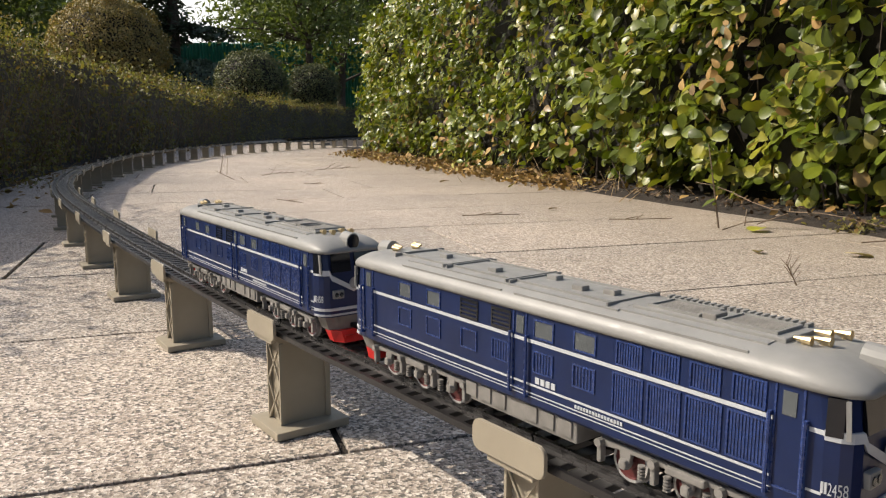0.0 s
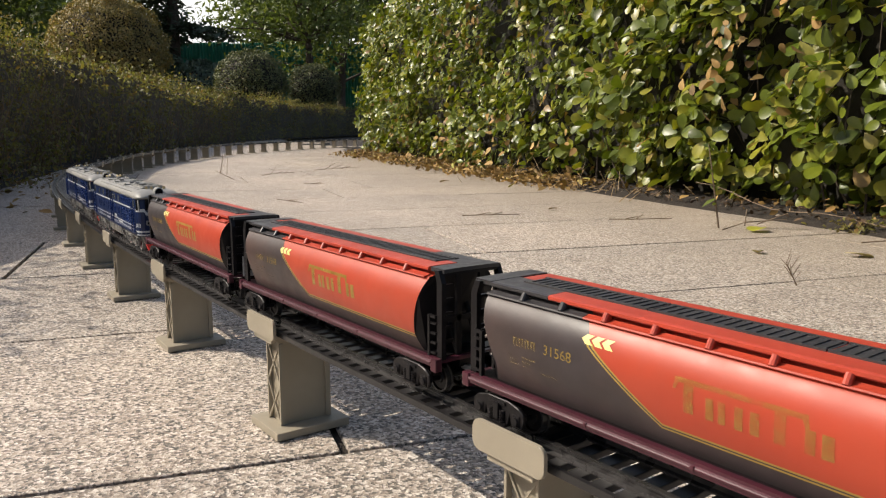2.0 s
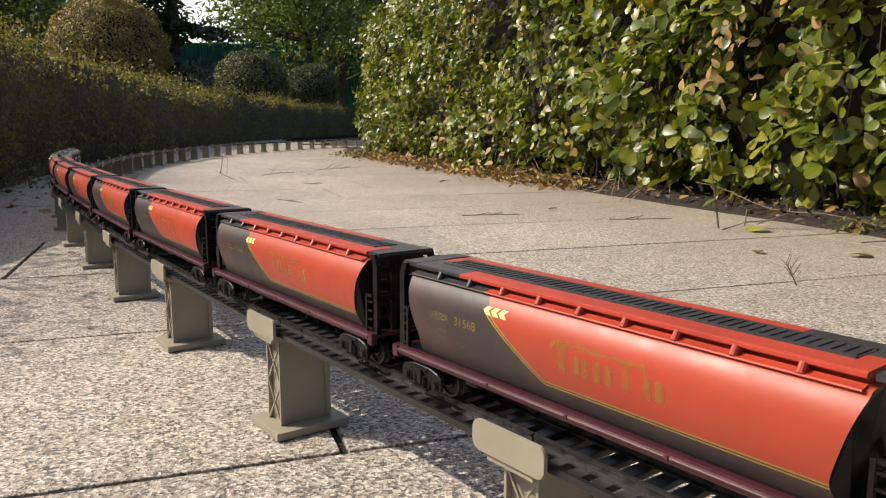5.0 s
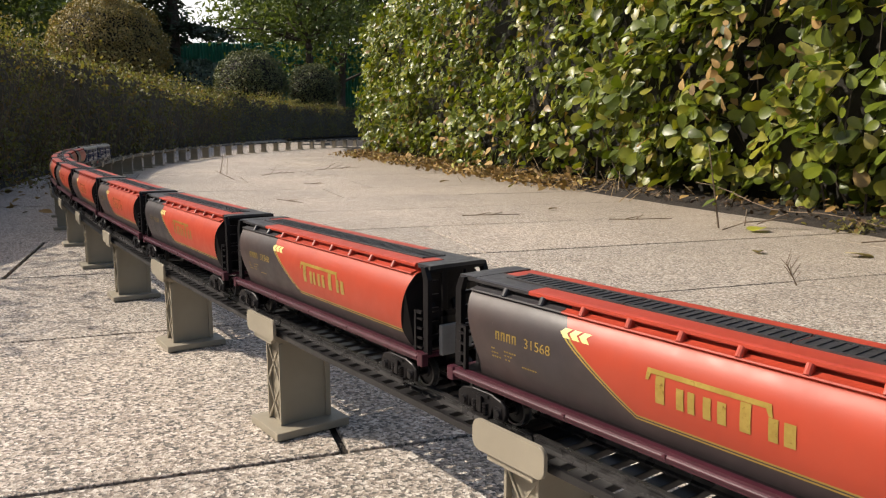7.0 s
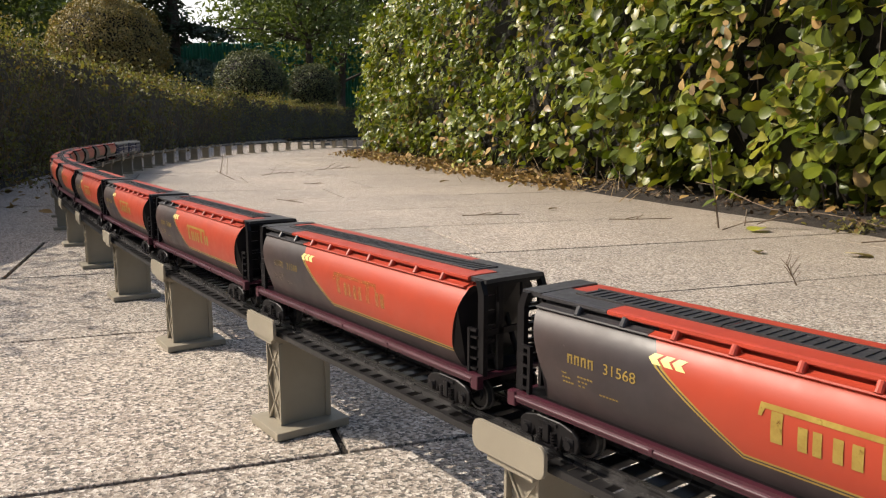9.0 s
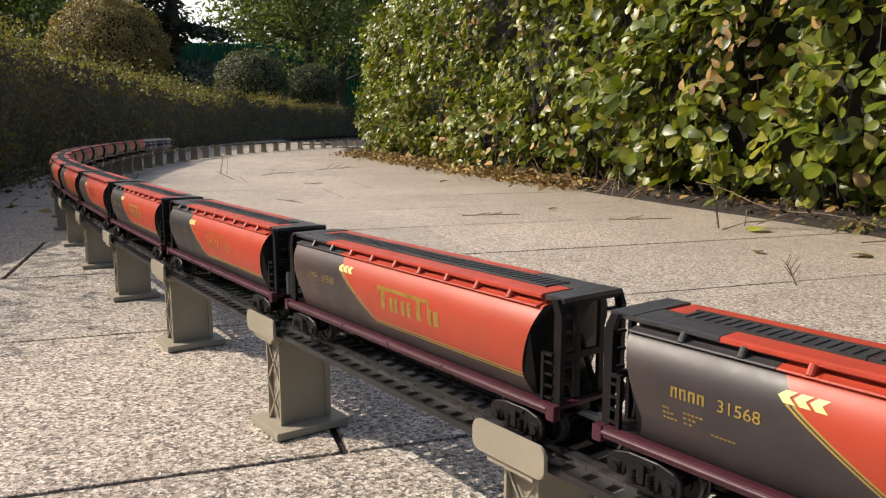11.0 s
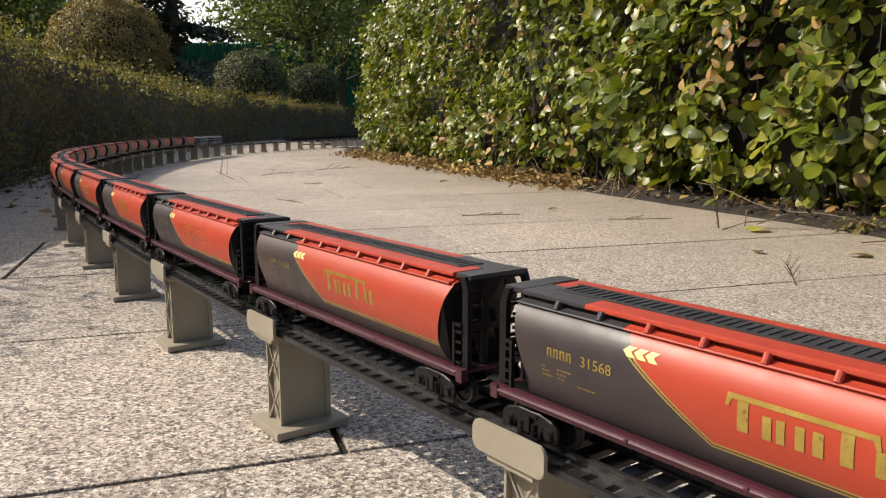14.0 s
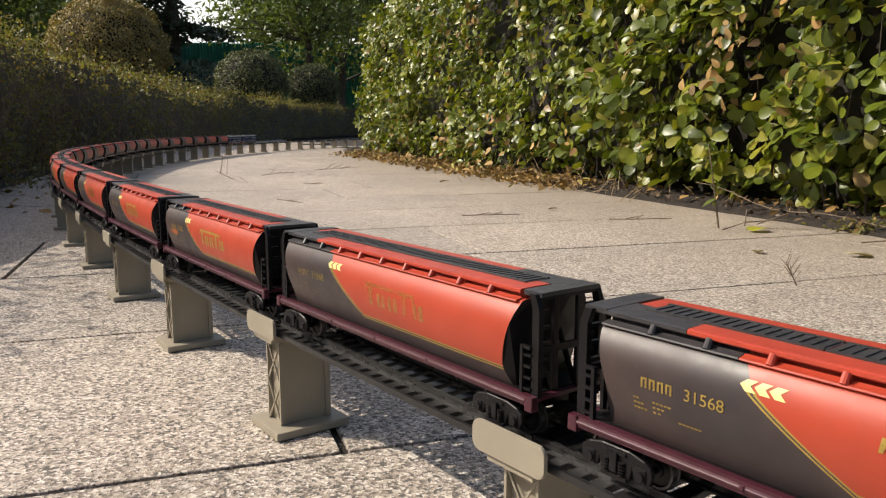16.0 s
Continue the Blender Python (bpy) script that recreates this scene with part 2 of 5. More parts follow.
def slab_mesh(lx, ly):
    bm = bmesh.new()
    c = 0.0004
    rings = [[(0, 0, -0.028), (lx, 0, -0.028), (lx, ly, -0.028), (0, ly, -0.028)],
             [(0, 0, -c), (lx, 0, -c), (lx, ly, -c), (0, ly, -c)],
             [(c, c, 0), (lx - c, c, 0), (lx - c, ly - c, 0), (c, ly - c, 0)]]
    loft(bm, rings)
    recalc(bm)
    return mesh_of(bm, "slab", GRANITE)


def joint_bed():
    """Dark sand between the slabs, just below their faces."""
    bm = bmesh.new()
    outline = [(-1.6, -7.0), (1.3, -7.0), (1.3, -0.7), (0.62, 1.10), (-0.10, 3.2), (-0.25, 3.6), (-1.5, 3.6), (-1.15, 2.2)]
    loft(bm, [[(x, y, -0.0275) for x, y in outline], [(x, y, -0.0030) for x, y in outline]])
    return mesh_of(recalc(bm), "pavement", SOIL)


def build_paving():
    rng = random.Random(4)
    pave = tagged(new("pavement", joint_bed()), "path of speckled granite slabs in staggered rows", "pavement", kind="structure")
    me = slab_mesh(SLAB - 0.0034, ROWH - 0.0038)
    rot = Matrix.Rotation(PAVE_ANG, 4, "Z")
    rest = bmesh.new()
    for r in range(-26, 62):
        w = ROW0 + r * ROWH
        off = ROW_JOINT.get(r, rng.uniform(0, SLAB))
        for i in range(-16, 16):
            u = off + i * SLAB + (0.0010 if r in (0, 2) and i >= 0 else 0.0)
            c = rot @ Vector((u + SLAB / 2, w + ROWH / 2, 0))
            if not (-3.4 < c.x < 2.6 and -7.5 < c.y < 19):
                continue
            lo, hi = -2.6 if c.y > 5 else -1.95 if c.y > 2.6 else -1.5 if c.y > 1.4 else -1.2, 1.5
            if c.y > 6.0:
                hi = 1.0
            if (c.x - 0.662) * 0.944 + (c.y - 1.142) * 0.331 > 0.30 and c.y > -0.6:
                continue
            if not lo < c.x < hi + (1.0 if c.y < 0 else 0):
                continue
            lift = rng.uniform(-0.0006, 0.0)
            m = rot @ pose(u, w, lift, 0.0, 0.0, rng.uniform(-0.08, 0.08))
            if -0.3 < c.y < 6.2:
                part("slab", me, None, pave, at=m)
            else:
                t = bmesh.new()
                t.from_mesh(me)
                t.transform(m)
                tmp = bpy.data.meshes.new("t")
                t.to_mesh(tmp)
                t.free()
                rest.from_mesh(tmp)
                bpy.data.meshes.remove(tmp)
    tagged(part("far_slabs", rest, GRANITE, pave), "more granite slabs farther along the path", kind="stuff")


# ---- viaduct ----
PITCH, PIER0 = 0.1921, 0.0582


def build_track():
    slm = mesh_of(box(bmesh.new(), -0.0028, 0.0028, -0.0166, 0.0166, 0.0538, 0.0562, 0.0004), "sleeper", TRACK)
    n0, n1 = -28, 37
    for i in range(n0, n1):
        a, b = PIER0 + i * PITCH + 0.0005, PIER0 + (i + 1) * PITCH - 0.0005
        sec = thing("track_section", "dark grey plastic model railway track with moulded sleepers", "model track", "sections of track on the viaduct")
        base = line_pose((a + b) / 2)
        sec.matrix_basis = base
        inv = base.inverted()
        ss = np.linspace(a, b, 7)
        for o, h0, h1, w, nm in ((0.0090, 0.0562, RAIL_TOP, 0.0009, "rail"), (-0.0090, 0.0562, RAIL_TOP, 0.0009, "rail"), (0.0168, 0.0545, 0.0570, 0.0008, "edge_strip"), (-0.0168, 0.0545, 0.0570, 0.0008, "edge_strip")):
            bm = bmesh.new()
            rings = []
            for s in ss:
                if nm == "rail":
                    prof = [(-1.6, h0), (1.6, h0), (1.6, h0 + 0.0006), (0.5, h0 + 0.0012), (0.5, h1 - 0.0012), (1, h1 - 0.0008), (1, h1), (-1, h1), (-1, h1 - 0.0008), (-0.5, h1 - 0.0012), (-0.5, h0 + 0.0012), (-1.6, h0 + 0.0006)]
                else:
                    prof = [(-1, h0), (1, h0), (1, h1), (-1, h1)]
                rings.append([inv @ line(s, o + w * q, z) for q, z in prof])
            loft(bm, rings)
            part(nm, recalc(bm), RAIL if nm == "rail" else TRACK, sec)
        near = -0.3 < (a + b) / 2 < 2.4
        joined = bmesh.new()
        for j in range(21):
            s = a + (j + 0.5) * (b - a) / 21
            m = inv @ line_pose(s)
            if near:
                part("sleeper", slm, None, sec, at=m)
            else:
                k0 = len(joined.verts)
                joined.from_mesh(slm)
                joined.verts.ensure_lookup_table()
                for v in joined.verts[k0:]:
                    v.co = m @ v.co
        if near:
            joined.free()
        else:
            tagged(part("sleepers", joined, TRACK, sec), kind="stuff")


def build_piers():
    p = thing("viaduct_pier", "beige plastic pier with lattice sides, standing on granite slabs", "model pier", "piers under the track")
    bm = box(bmesh.new(), -0.0172, 0.0172, -0.0210, 0.0210, 0.0, 0.0042, 0.0006)
    part("base_plate", bm, PIER, p)
    bm = bmesh.new()
    rings = []
    for z, w, t in ((0.0042, 0.0124, 0.0068), (0.044, 0.0120, 0.0066), (0.0480, 0.0122, 0.0068), (0.0515, 0.0190, 0.0078), (0.0529, 0.0200, 0.0080)):
        rings.append([(-t, -w, z), (t, -w, z), (t, w, z), (-t, w, z)])
    loft(bm, rings)
    part("column", recalc(bm), PIER, p)
    for sgn in (1, -1):
        bm = bmesh.new()
        y = sgn * 0.0140
        for x in (-0.0076, 0.0076):
            beam(bm, (x, y, 0.0042), (x, y, 0.0485), 0.0012, 0.0012)
        for z0, z1 in ((0.0045, 0.0262), (0.0262, 0.0480)):
            beam(bm, (-0.0076, y, z0), (0.0076, y, z1), 0.0009, 0.0009)
            beam(bm, (0.0076, y, z0), (-0.0076, y, z1), 0.0009, 0.0009)
        part("lattice", bm, PIER, p)
        bm = bmesh.new()
        for x in (-0.0076, 0.0076):
            box(bm, x - 0.0005, x + 0.0005, sgn * 0.0118, sgn * 0.0140, 0.0042, 0.0485)
        part("web", bm, PIER, p)
        # rounded side plate
        L, z0, z1, r = 0.017, 0.0529, 0.0635, 0.0028
        poly = []
        for cx, cz, a0 in ((L - r, z1 - r, 0), (-L + r, z1 - r, 90), (-L + r, z0 + r, 180), (L - r, z0 + r, 270)):
            for q in range(0, 91, 18):
                a = radians(a0 + q)
                poly.append((cx + r * math.cos(a), cz + r * math.sin(a)))
        bm = prism(bmesh.new(), poly, sgn * 0.0197, sgn * 0.0213)
        bmesh.ops.bevel(bm, geom=[e for e in bm.edges if abs(e.verts[0].co.y - e.verts[1].co.y) < 1e-6], offset=0.0003, segments=1, affect="EDGES")
        part("side_plate", recalc(bm), PIER, p)
        bm = box(bmesh.new(), -0.011, 0.011, sgn * 0.0176, sgn * 0.0200, 0.0500, 0.0545, 0.0004)
        part("plate_bracket", bm, PIER, p)
    p.matrix_basis = line_pose(PIER0 - 28 * PITCH)
    for i in range(-27, 38):
        copy_thing(p, line_pose(PIER0 + i * PITCH))


# ---- foliage ----
def leaf_template(kind):
    """Outline, fold and curl of one leaf of length 1 along x."""
    if kind == "broad":
        prof = [(0.0, 0.02), (0.18, 0.14), (0.42, 0.27), (0.68, 0.34), (0.88, 0.27), (0.97, 0.14), (1.0, 0.0)]
    elif kind == "small":
        prof = [(0.0, 0.03), (0.35, 0.22), (0.7, 0.24), (1.0, 0.0)]
    else:
        prof = [(0.0, 0.08), (0.5, 0.22), (1.0, 0.0)]
    vs, fs = [], []
    for x, w in prof:
        z = -0.20 * x * x + 0.05 * x
        vs += [(x, 0, z), (x, w, z + 0.20 * w), (x, -w, z + 0.20 * w)]
    for i in range(len(prof) - 1):
        a, b = 3 * i, 3 * i + 3
        if prof[i + 1][1] == 0.0:
            fs += [(a, b, a + 1), (a, a + 2, b)]
        else:
            fs += [(a, b, b + 1, a + 1), (a, a + 2, b + 2, b)]
    used = sorted({i for f in fs for i in f})
    ix = {u: j for j, u in enumerate(used)}
    return np.array([vs[u] for u in used]), [tuple(ix[i] for i in f) for f in fs]


LEAF = {k: leaf_template(k) for k in ("broad", "small", "plain")}


def frames_of(nrm, rng, droop=0.0, along=None):
    """Leaf frames whose normals are nrm, pointing along a given or a random way."""
    n = nrm / np.linalg.norm(nrm, axis=1)[:, None]
    r = along if along is not None else rng.normal(size=n.shape) + np.array([0, 0, droop])
    ax = r - (r * n).sum(1)[:, None] * n
    ax /= np.linalg.norm(ax, axis=1)[:, None]
    return ax, np.cross(n, ax), n


def leaf_cloud(name, pos, nrm, size, rng, mat, kind="broad", droop=0.0, along=None):
    tv, tf = LEAF[kind]
    ax, ay, az = frames_of(nrm, rng, droop, along)
    wid = size * rng.uniform(0.8, 1.15, len(size))
    v = (pos[:, None, :] + ax[:, None, :] * (tv[None, :, 0:1] * size[:, None, None]) + ay[:, None, :] * (tv[None, :, 1:2] * wid[:, None, None])
         + az[:, None, :] * (tv[None, :, 2:3] * size[:, None, None]))
    k = len(tv)
    me = bpy.data.meshes.new(name)
    faces = [tuple(i + k * j for i in f) for j in range(len(pos)) for f in tf]
    me.from_pydata(v.reshape(-1, 3).tolist(), [], faces)
    me.materials.append(mat)
    me.polygons.foreach_set("use_smooth", [True] * len(me.polygons))
    return me


def bumps(p, scale, seed=0.0):
    return np.array([noise.noise(Vector((x * scale + seed, y * scale, z * scale))) for x, y, z in p])


def strip_points(path, z_of_top, n, rng, thick, z0=0.02, top_share=0.25):
    """Random points on the face and top of a hedge along path; the face is on the right hand of the way along the path."""
    P = np.array(path, float)
    seg = np.diff(P, axis=0)
    ln = np.hypot(seg[:, 0], seg[:, 1])
    cum = np.concatenate([[0], np.cumsum(ln)])
    u = rng.uniform(0, cum[-1], n)
    i = np.clip(np.searchsorted(cum, u, side="right") - 1, 0, len(ln) - 1)
    f = (u - cum[i]) / ln[i]
    t = seg[i] / ln[i][:, None]
    nr = np.stack([t[:, 1], -t[:, 0]], 1)
    xy = P[i] + seg[i] * f[:, None]
    H = np.array([z_of_top(q) for q in u])
    top = rng.random(n) < top_share
    z = z0 + (H - z0) * rng.random(n)
    pos = np.stack([xy[:, 0], xy[:, 1], z], 1)
    nrm = np.stack([nr[:, 0], nr[:, 1], np.full(n, 0.35)], 1)
    inn = rng.random(n) ** 0.7 * thick
    pos[top, 0] -= nr[top, 0] * inn[top]
    pos[top, 1] -= nr[top, 1] * inn[top]
    pos[top, 2] = H[top]
    nrm[top] = nrm[top] * 0.25 + np.array([0, 0, 1.0])
    return u, pos, nrm, nr, top


def core_of(path, z_of_top, thick, inset, drop=0.03):
    """A solid filling for a hedge, coloured for the dark wood and shade inside."""
    P = np.array(path, float)
    seg = np.diff(P, axis=0)
    cum = np.concatenate([[0], np.cumsum(np.hypot(seg[:, 0], seg[:, 1]))])
    bm = bmesh.new()
    rings = []
    for i, p in enumerate(P):
        t = (P[min(i + 1, len(P) - 1)] - P[max(i - 1, 0)])
        t /= np.hypot(*t)
        nr = np.array([t[1], -t[0]])
        h = z_of_top(cum[i]) - drop
        a, b = p - nr * inset, p - nr * thick
        rings.append([(a[0], a[1], -0.028), (a[0], a[1], h * 0.5), (a[0] - nr[0] * 0.03, a[1] - nr[1] * 0.03, h), (b[0], b[1], h), (b[0], b[1], -0.028)])
    loft(bm, rings)
    return recalc(bm)


def stems(bm, path, z_of_top, n, rng, depth, zmax=0.7, dmin=0.02):
    P = np.array(path, float)
    for _ in range(n):
        i = rng.integers(0, len(P) - 1)
        f = rng.random()
        p = P[i] + (P[i + 1] - P[i]) * f
        t = (P[i + 1] - P[i]) / np.hypot(*(P[i + 1] - P[i]))
        nr = np.array([t[1], -t[0]])
        q = p - nr * rng.uniform(dmin, depth)
        a = Vector((q[0], q[1], 0.0))
        for k in range(3):
            b = a + Vector((*(nr * rng.uniform(-0.03, 0.05) + t * rng.uniform(-0.06, 0.06)), rng.uniform(0.06, zmax / 3)))
            rod(bm, a, b, 0.0026 - k * 0.0007, 0.0019 - k * 0.0006, 5, False)
            a = b


# broad-leaved hedge along the sunny side of the path
HR_DIR = np.array([-0.331, 0.944])
HR_P0 = np.array([0.662, 1.142])
HR_PATH = [tuple(HR_P0 - HR_DIR * 1.6), tuple(HR_P0), tuple(HR_P0 + HR_DIR * 1.2), tuple(HR_P0 + HR_DIR * 2.4), tuple(HR_P0 + HR_DIR * 3.42), tuple(HR_P0 + HR_DIR * 3.58 + np.array([0.08, 0.04])), tuple(HR_P0 + HR_DIR * 3.66 + np.array([0.55, 0.12]))]
HR_PATH = HR_PATH[::-1]     # path side on the right hand


def hr_top(u):
    return 0.76 + 0.02 * math.sin(u * 5.1) + 0.015 * math.sin(u * 13.0)


def build_hedge_broad():
    rng = np.random.default_rng(11)
    hedge = thing("hedge", "broad-leaved evergreen hedge, glossy green with some yellowed and dry leaves", "hedge")
    n = 5600
    u, pos, nrm, nr, top = strip_points(HR_PATH, hr_top, n, rng, 0.5, 0.035, 0.16)
    un = (pos[:, :2] - HR_P0) @ HR_DIR                      # metres along the hedge from its near corner
    bump = bumps(pos, 5.0) * 0.075 + bumps(pos, 14.0, 7.0) * 0.045
    depth = rng.random(n) ** 1.4 * 0.13 - bump
    # thin, woody gaps
    for gu, gz, ru, rz in ((1.56, 0.45, 0.10, 0.14), (0.335, 0.31, 0.07, 0.12), (0.10, 0.37, 0.05, 0.10), (2.3, 0.24, 0.08, 0.07)):
        g = np.exp(-(((un - gu) / ru) ** 2 + ((pos[:, 2] - gz) / rz) ** 2) * 1.2)
        depth += g * 0.16
    low = np.clip((0.12 - pos[:, 2]) / 0.12, 0, 1)
    depth += low * np.where(un < 1.2, 0.13, 0.02)
    side = ~top
    pos[side, :2] -= nr[side] * depth[side, None]
    pos[top, 2] -= (depth[top] - 0.03)
    axis = nrm / np.linalg.norm(nrm, axis=1)[:, None] + rng.normal(size=pos.shape) * 0.48 + np.array([-0.1, 0, 0.25])
    axis /= np.linalg.norm(axis, axis=1)[:, None]
    keep = un > -1.1
    pos, axis, un = pos[keep], axis[keep], un[keep]
    # whorls of five leaves round each shoot's tip
    ref, side_, _ = frames_of(axis, rng)
    pts, nrms, alongs, us = [], [], [], []
    for k in range(5):
        w = (k * 1.2566 + rng.normal(size=len(pos)) * 0.35)[:, None]
        rad = ref * np.cos(w) + side_ * np.sin(w)
        lift = rng.uniform(0.05, 0.75, len(pos))[:, None]
        alongs.append(rad + axis * lift)
        nrms.append(axis - rad * lift + rng.normal(size=pos.shape) * 0.22)
        pts.append(pos - axis * rng.uniform(0.0, 0.022, len(pos))[:, None] + rad * 0.004)
        us.append(un)
    pos, nrm, along, un = np.concatenate(pts), np.concatenate(nrms), np.concatenate(alongs), np.concatenate(us)
    size = rng.uniform(0.020, 0.043, len(pos)) * np.where(un < 1.1, 1.0, 0.82)
    pos[:, 2] = np.maximum(pos[:, 2], 0.022)
    # the nearest leaves stand by themselves
    order = np.argsort(np.abs(un - 0.25) + (pos[:, 2] > 0.36) * 5 + rng.random(len(un)) * 0.3 + (bumps(pos, 3.0) < -2) * 1)
    single, rest = order[:300], order[300:]
    ob = part("foliage", leaf_cloud("foliage", pos[rest], nrm[rest], size[rest], rng, LEAF_NEAR, "broad", along=along[rest]), None, hedge)
    tagged(ob, "mass of glossy oval leaves", kind="stuff")
    tv, tf = LEAF["broad"]
    me = bpy.data.meshes.new("leaf")
    me.from_pydata(tv.tolist(), [], tf)
    me.materials.append(LEAF_PART)
    me.polygons.foreach_set("use_smooth", [True] * len(me.polygons))
    ax, ay, az = frames_of(nrm[single], rng, along=along[single])
    for j, i in enumerate(single):
        m = Matrix.Identity(4)
        for r in range(3):
            m[r][0], m[r][1], m[r][2], m[r][3] = ax[j][r], ay[j][r], az[j][r], pos[i][r]
        part("leaf", me, None, hedge, at=m @ Matrix.Diagonal((size[i],) * 3 + (1,)))
    # near-black filling stands in for the shade in the leaf gaps
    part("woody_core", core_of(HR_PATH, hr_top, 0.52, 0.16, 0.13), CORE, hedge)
    bm = bmesh.new()
    stems(bm, HR_PATH[1:-1], hr_top, 90, rng, 0.20, 0.6, 0.08)
    tagged(part("twig_mass", bm, BARK, hedge), kind="stuff")
    # dry sprays showing in the gaps and low down
    spots = []
    for gu, gz, cnt, sp in ((0.40, 0.27, 26, 0.045), (0.30, 0.36, 16, 0.05), (1.72, 0.50, 18, 0.05), (1.95, 0.10, 26, 0.05), (1.05, 0.13, 10, 0.04), (2.6, 0.12, 20, 0.06), (1.5, 0.09, 24, 0.06), (3.0, 0.2, 14, 0.1), (2.2, 0.40, 10, 0.08)):
        for _ in range(cnt):
            a = HR_P0 + HR_DIR * (gu + rng.normal() * sp)
            a = a + np.array([-0.944, -0.331]) * rng.uniform(-0.03, 0.045)
            spots.append((a[0], a[1], max(0.02, gz + rng.normal() * sp * 1.2)))
    spots = np.array(spots)
    ob = part("dry_leaves", leaf_cloud("dry_leaves", spots, np.array([-0.944, -0.331, 0.3]) + rng.normal(size=spots.shape) * 0.6, rng.uniform(0.018, 0.031, len(spots)), rng, LEAF_DRY, "broad", -0.3), None, hedge)
    tagged(ob, "withered tan and orange leaves", kind="stuff")


# low clipped hedge on the shaded side
# unseen near stretch is drawn in so that its shadow falls on the slabs
HL_PATH = [(-0.95, -6.0), (-0.86, -2.0), (-0.85, 0.4), (-0.94, 1.35), (-1.17, 2.04), (-1.52, 3.15), (-1.74, 4.86), (-2.00, 6.5), (-2.15, 8.2), (-2.05, 11.6), (-1.72, 14.5), (-0.7, 17.5), (0.9, 20.0), (3.8, 22.5)]


def hl_top(u):
    # last term: unseen hump added to lengthen the shadow on the slabs
    return 0.465 + 0.015 * math.sin(u * 2.3) + 0.012 * math.sin(u * 7.7) + (0.05 if u > 14 else 0) + 0.05 * math.exp(-((u - 6.95) / 0.40) ** 4)


def build_hedge_low():
    rng = np.random.default_rng(12)
    hedge = thing("hedge", "low clipped small-leaved hedge, dark green in its own shade", "hedge")
    for lo, hi, n, size, mat in ((0, 9.3, 60000, 0.0125, LEAF_SMALL), (9.3, 32, 52000, 0.022, LEAF_SMALL)):
        P = np.array(HL_PATH)
        cum = np.concatenate([[0], np.cumsum(np.hypot(*np.diff(P, axis=0).T))])
        u, pos, nrm, nr, top = strip_points(HL_PATH, hl_top, int(n * cum[-1] / (hi - lo)), rng, 0.55, 0.01, 0.36)
        ok = (u > lo) & (u < min(hi, cum[-1])) & (pos[:, 1] > -3.0)
        pos, nrm, nr, top = pos[ok], nrm[ok], nr[ok], top[ok]
        bump = bumps(pos, 3.2) * 0.15 + bumps(pos, 9.0, 3.0) * 0.10
        depth = rng.random(len(pos)) ** 1.3 * 0.11 - bump
        pos[~top, :2] -= nr[~top] * depth[~top, None]
        pos[top, 2] -= depth[top] - 0.02
        spr = top & (rng.random(len(pos)) < 0.07)
        pos[spr, 2] += rng.random(spr.sum()) ** 2 * 0.07
        nrm = nrm / np.linalg.norm(nrm, axis=1)[:, None] + rng.normal(size=pos.shape) * 0.7
        ob = part("foliage", leaf_cloud("foliage", pos, nrm, rng.uniform(0.6, 1.3, len(pos)) * size, rng, mat, "small"), None, hedge)
        tagged(ob, "dense mass of small leaves", kind="stuff")
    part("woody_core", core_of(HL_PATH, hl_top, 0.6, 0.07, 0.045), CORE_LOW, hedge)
    bm = bmesh.new()
    stems(bm, HL_PATH[3:9], hl_top, 240, rng, 0.05, 0.42)
    tagged(part("twig_mass", bm, TWIG, hedge), kind="stuff")


def build_beds():
    """Raised strips of dark earth at the feet of the hedges."""
    rng = np.random.default_rng(3)
    for path, name in ((HR_PATH, "earth_strip"), (HL_PATH, "earth_strip")):
        P = np.array(path, float)
        fine = []
        for a, b in zip(P, P[1:]):
            k = max(2, int(np.hypot(*(b - a)) / 0.05))
            fine += [a + (b - a) * i / k for i in range(k)]
        fine.append(P[-1])
        fine = np.array(fine)
        bm = bmesh.new()
        rings = []
        for i, p in enumerate(fine):
            t = fine[min(i + 1, len(fine) - 1)] - fine[max(i - 1, 0)]
            t /= np.hypot(*t)
            nr = np.array([t[1], -t[0]])
            w = 0.012 * noise.noise(Vector((p[0] * 9, p[1] * 9, 0))) + 0.006 * noise.noise(Vector((p[0] * 40, p[1] * 40, 3)))
            o0, o1, o2, o3 = (p + nr * (0.022 + w)), (p + nr * (0.004 + w)), (p - nr * 0.06), (p - nr * 0.62)
            rings.append([(*o0, -0.0015), (*o1, 0.005 + abs(w) * 0.3), (*o2, 0.014), (*o3, 0.014), (*o3, -0.029)])
        loft(bm, rings, close=False, caps=False)
        recalc(bm)
        tagged(new(name, mesh_of(bm, name, SOIL, True)), "dark crumbly earth along the foot of the hedge", "earth", kind="structure")


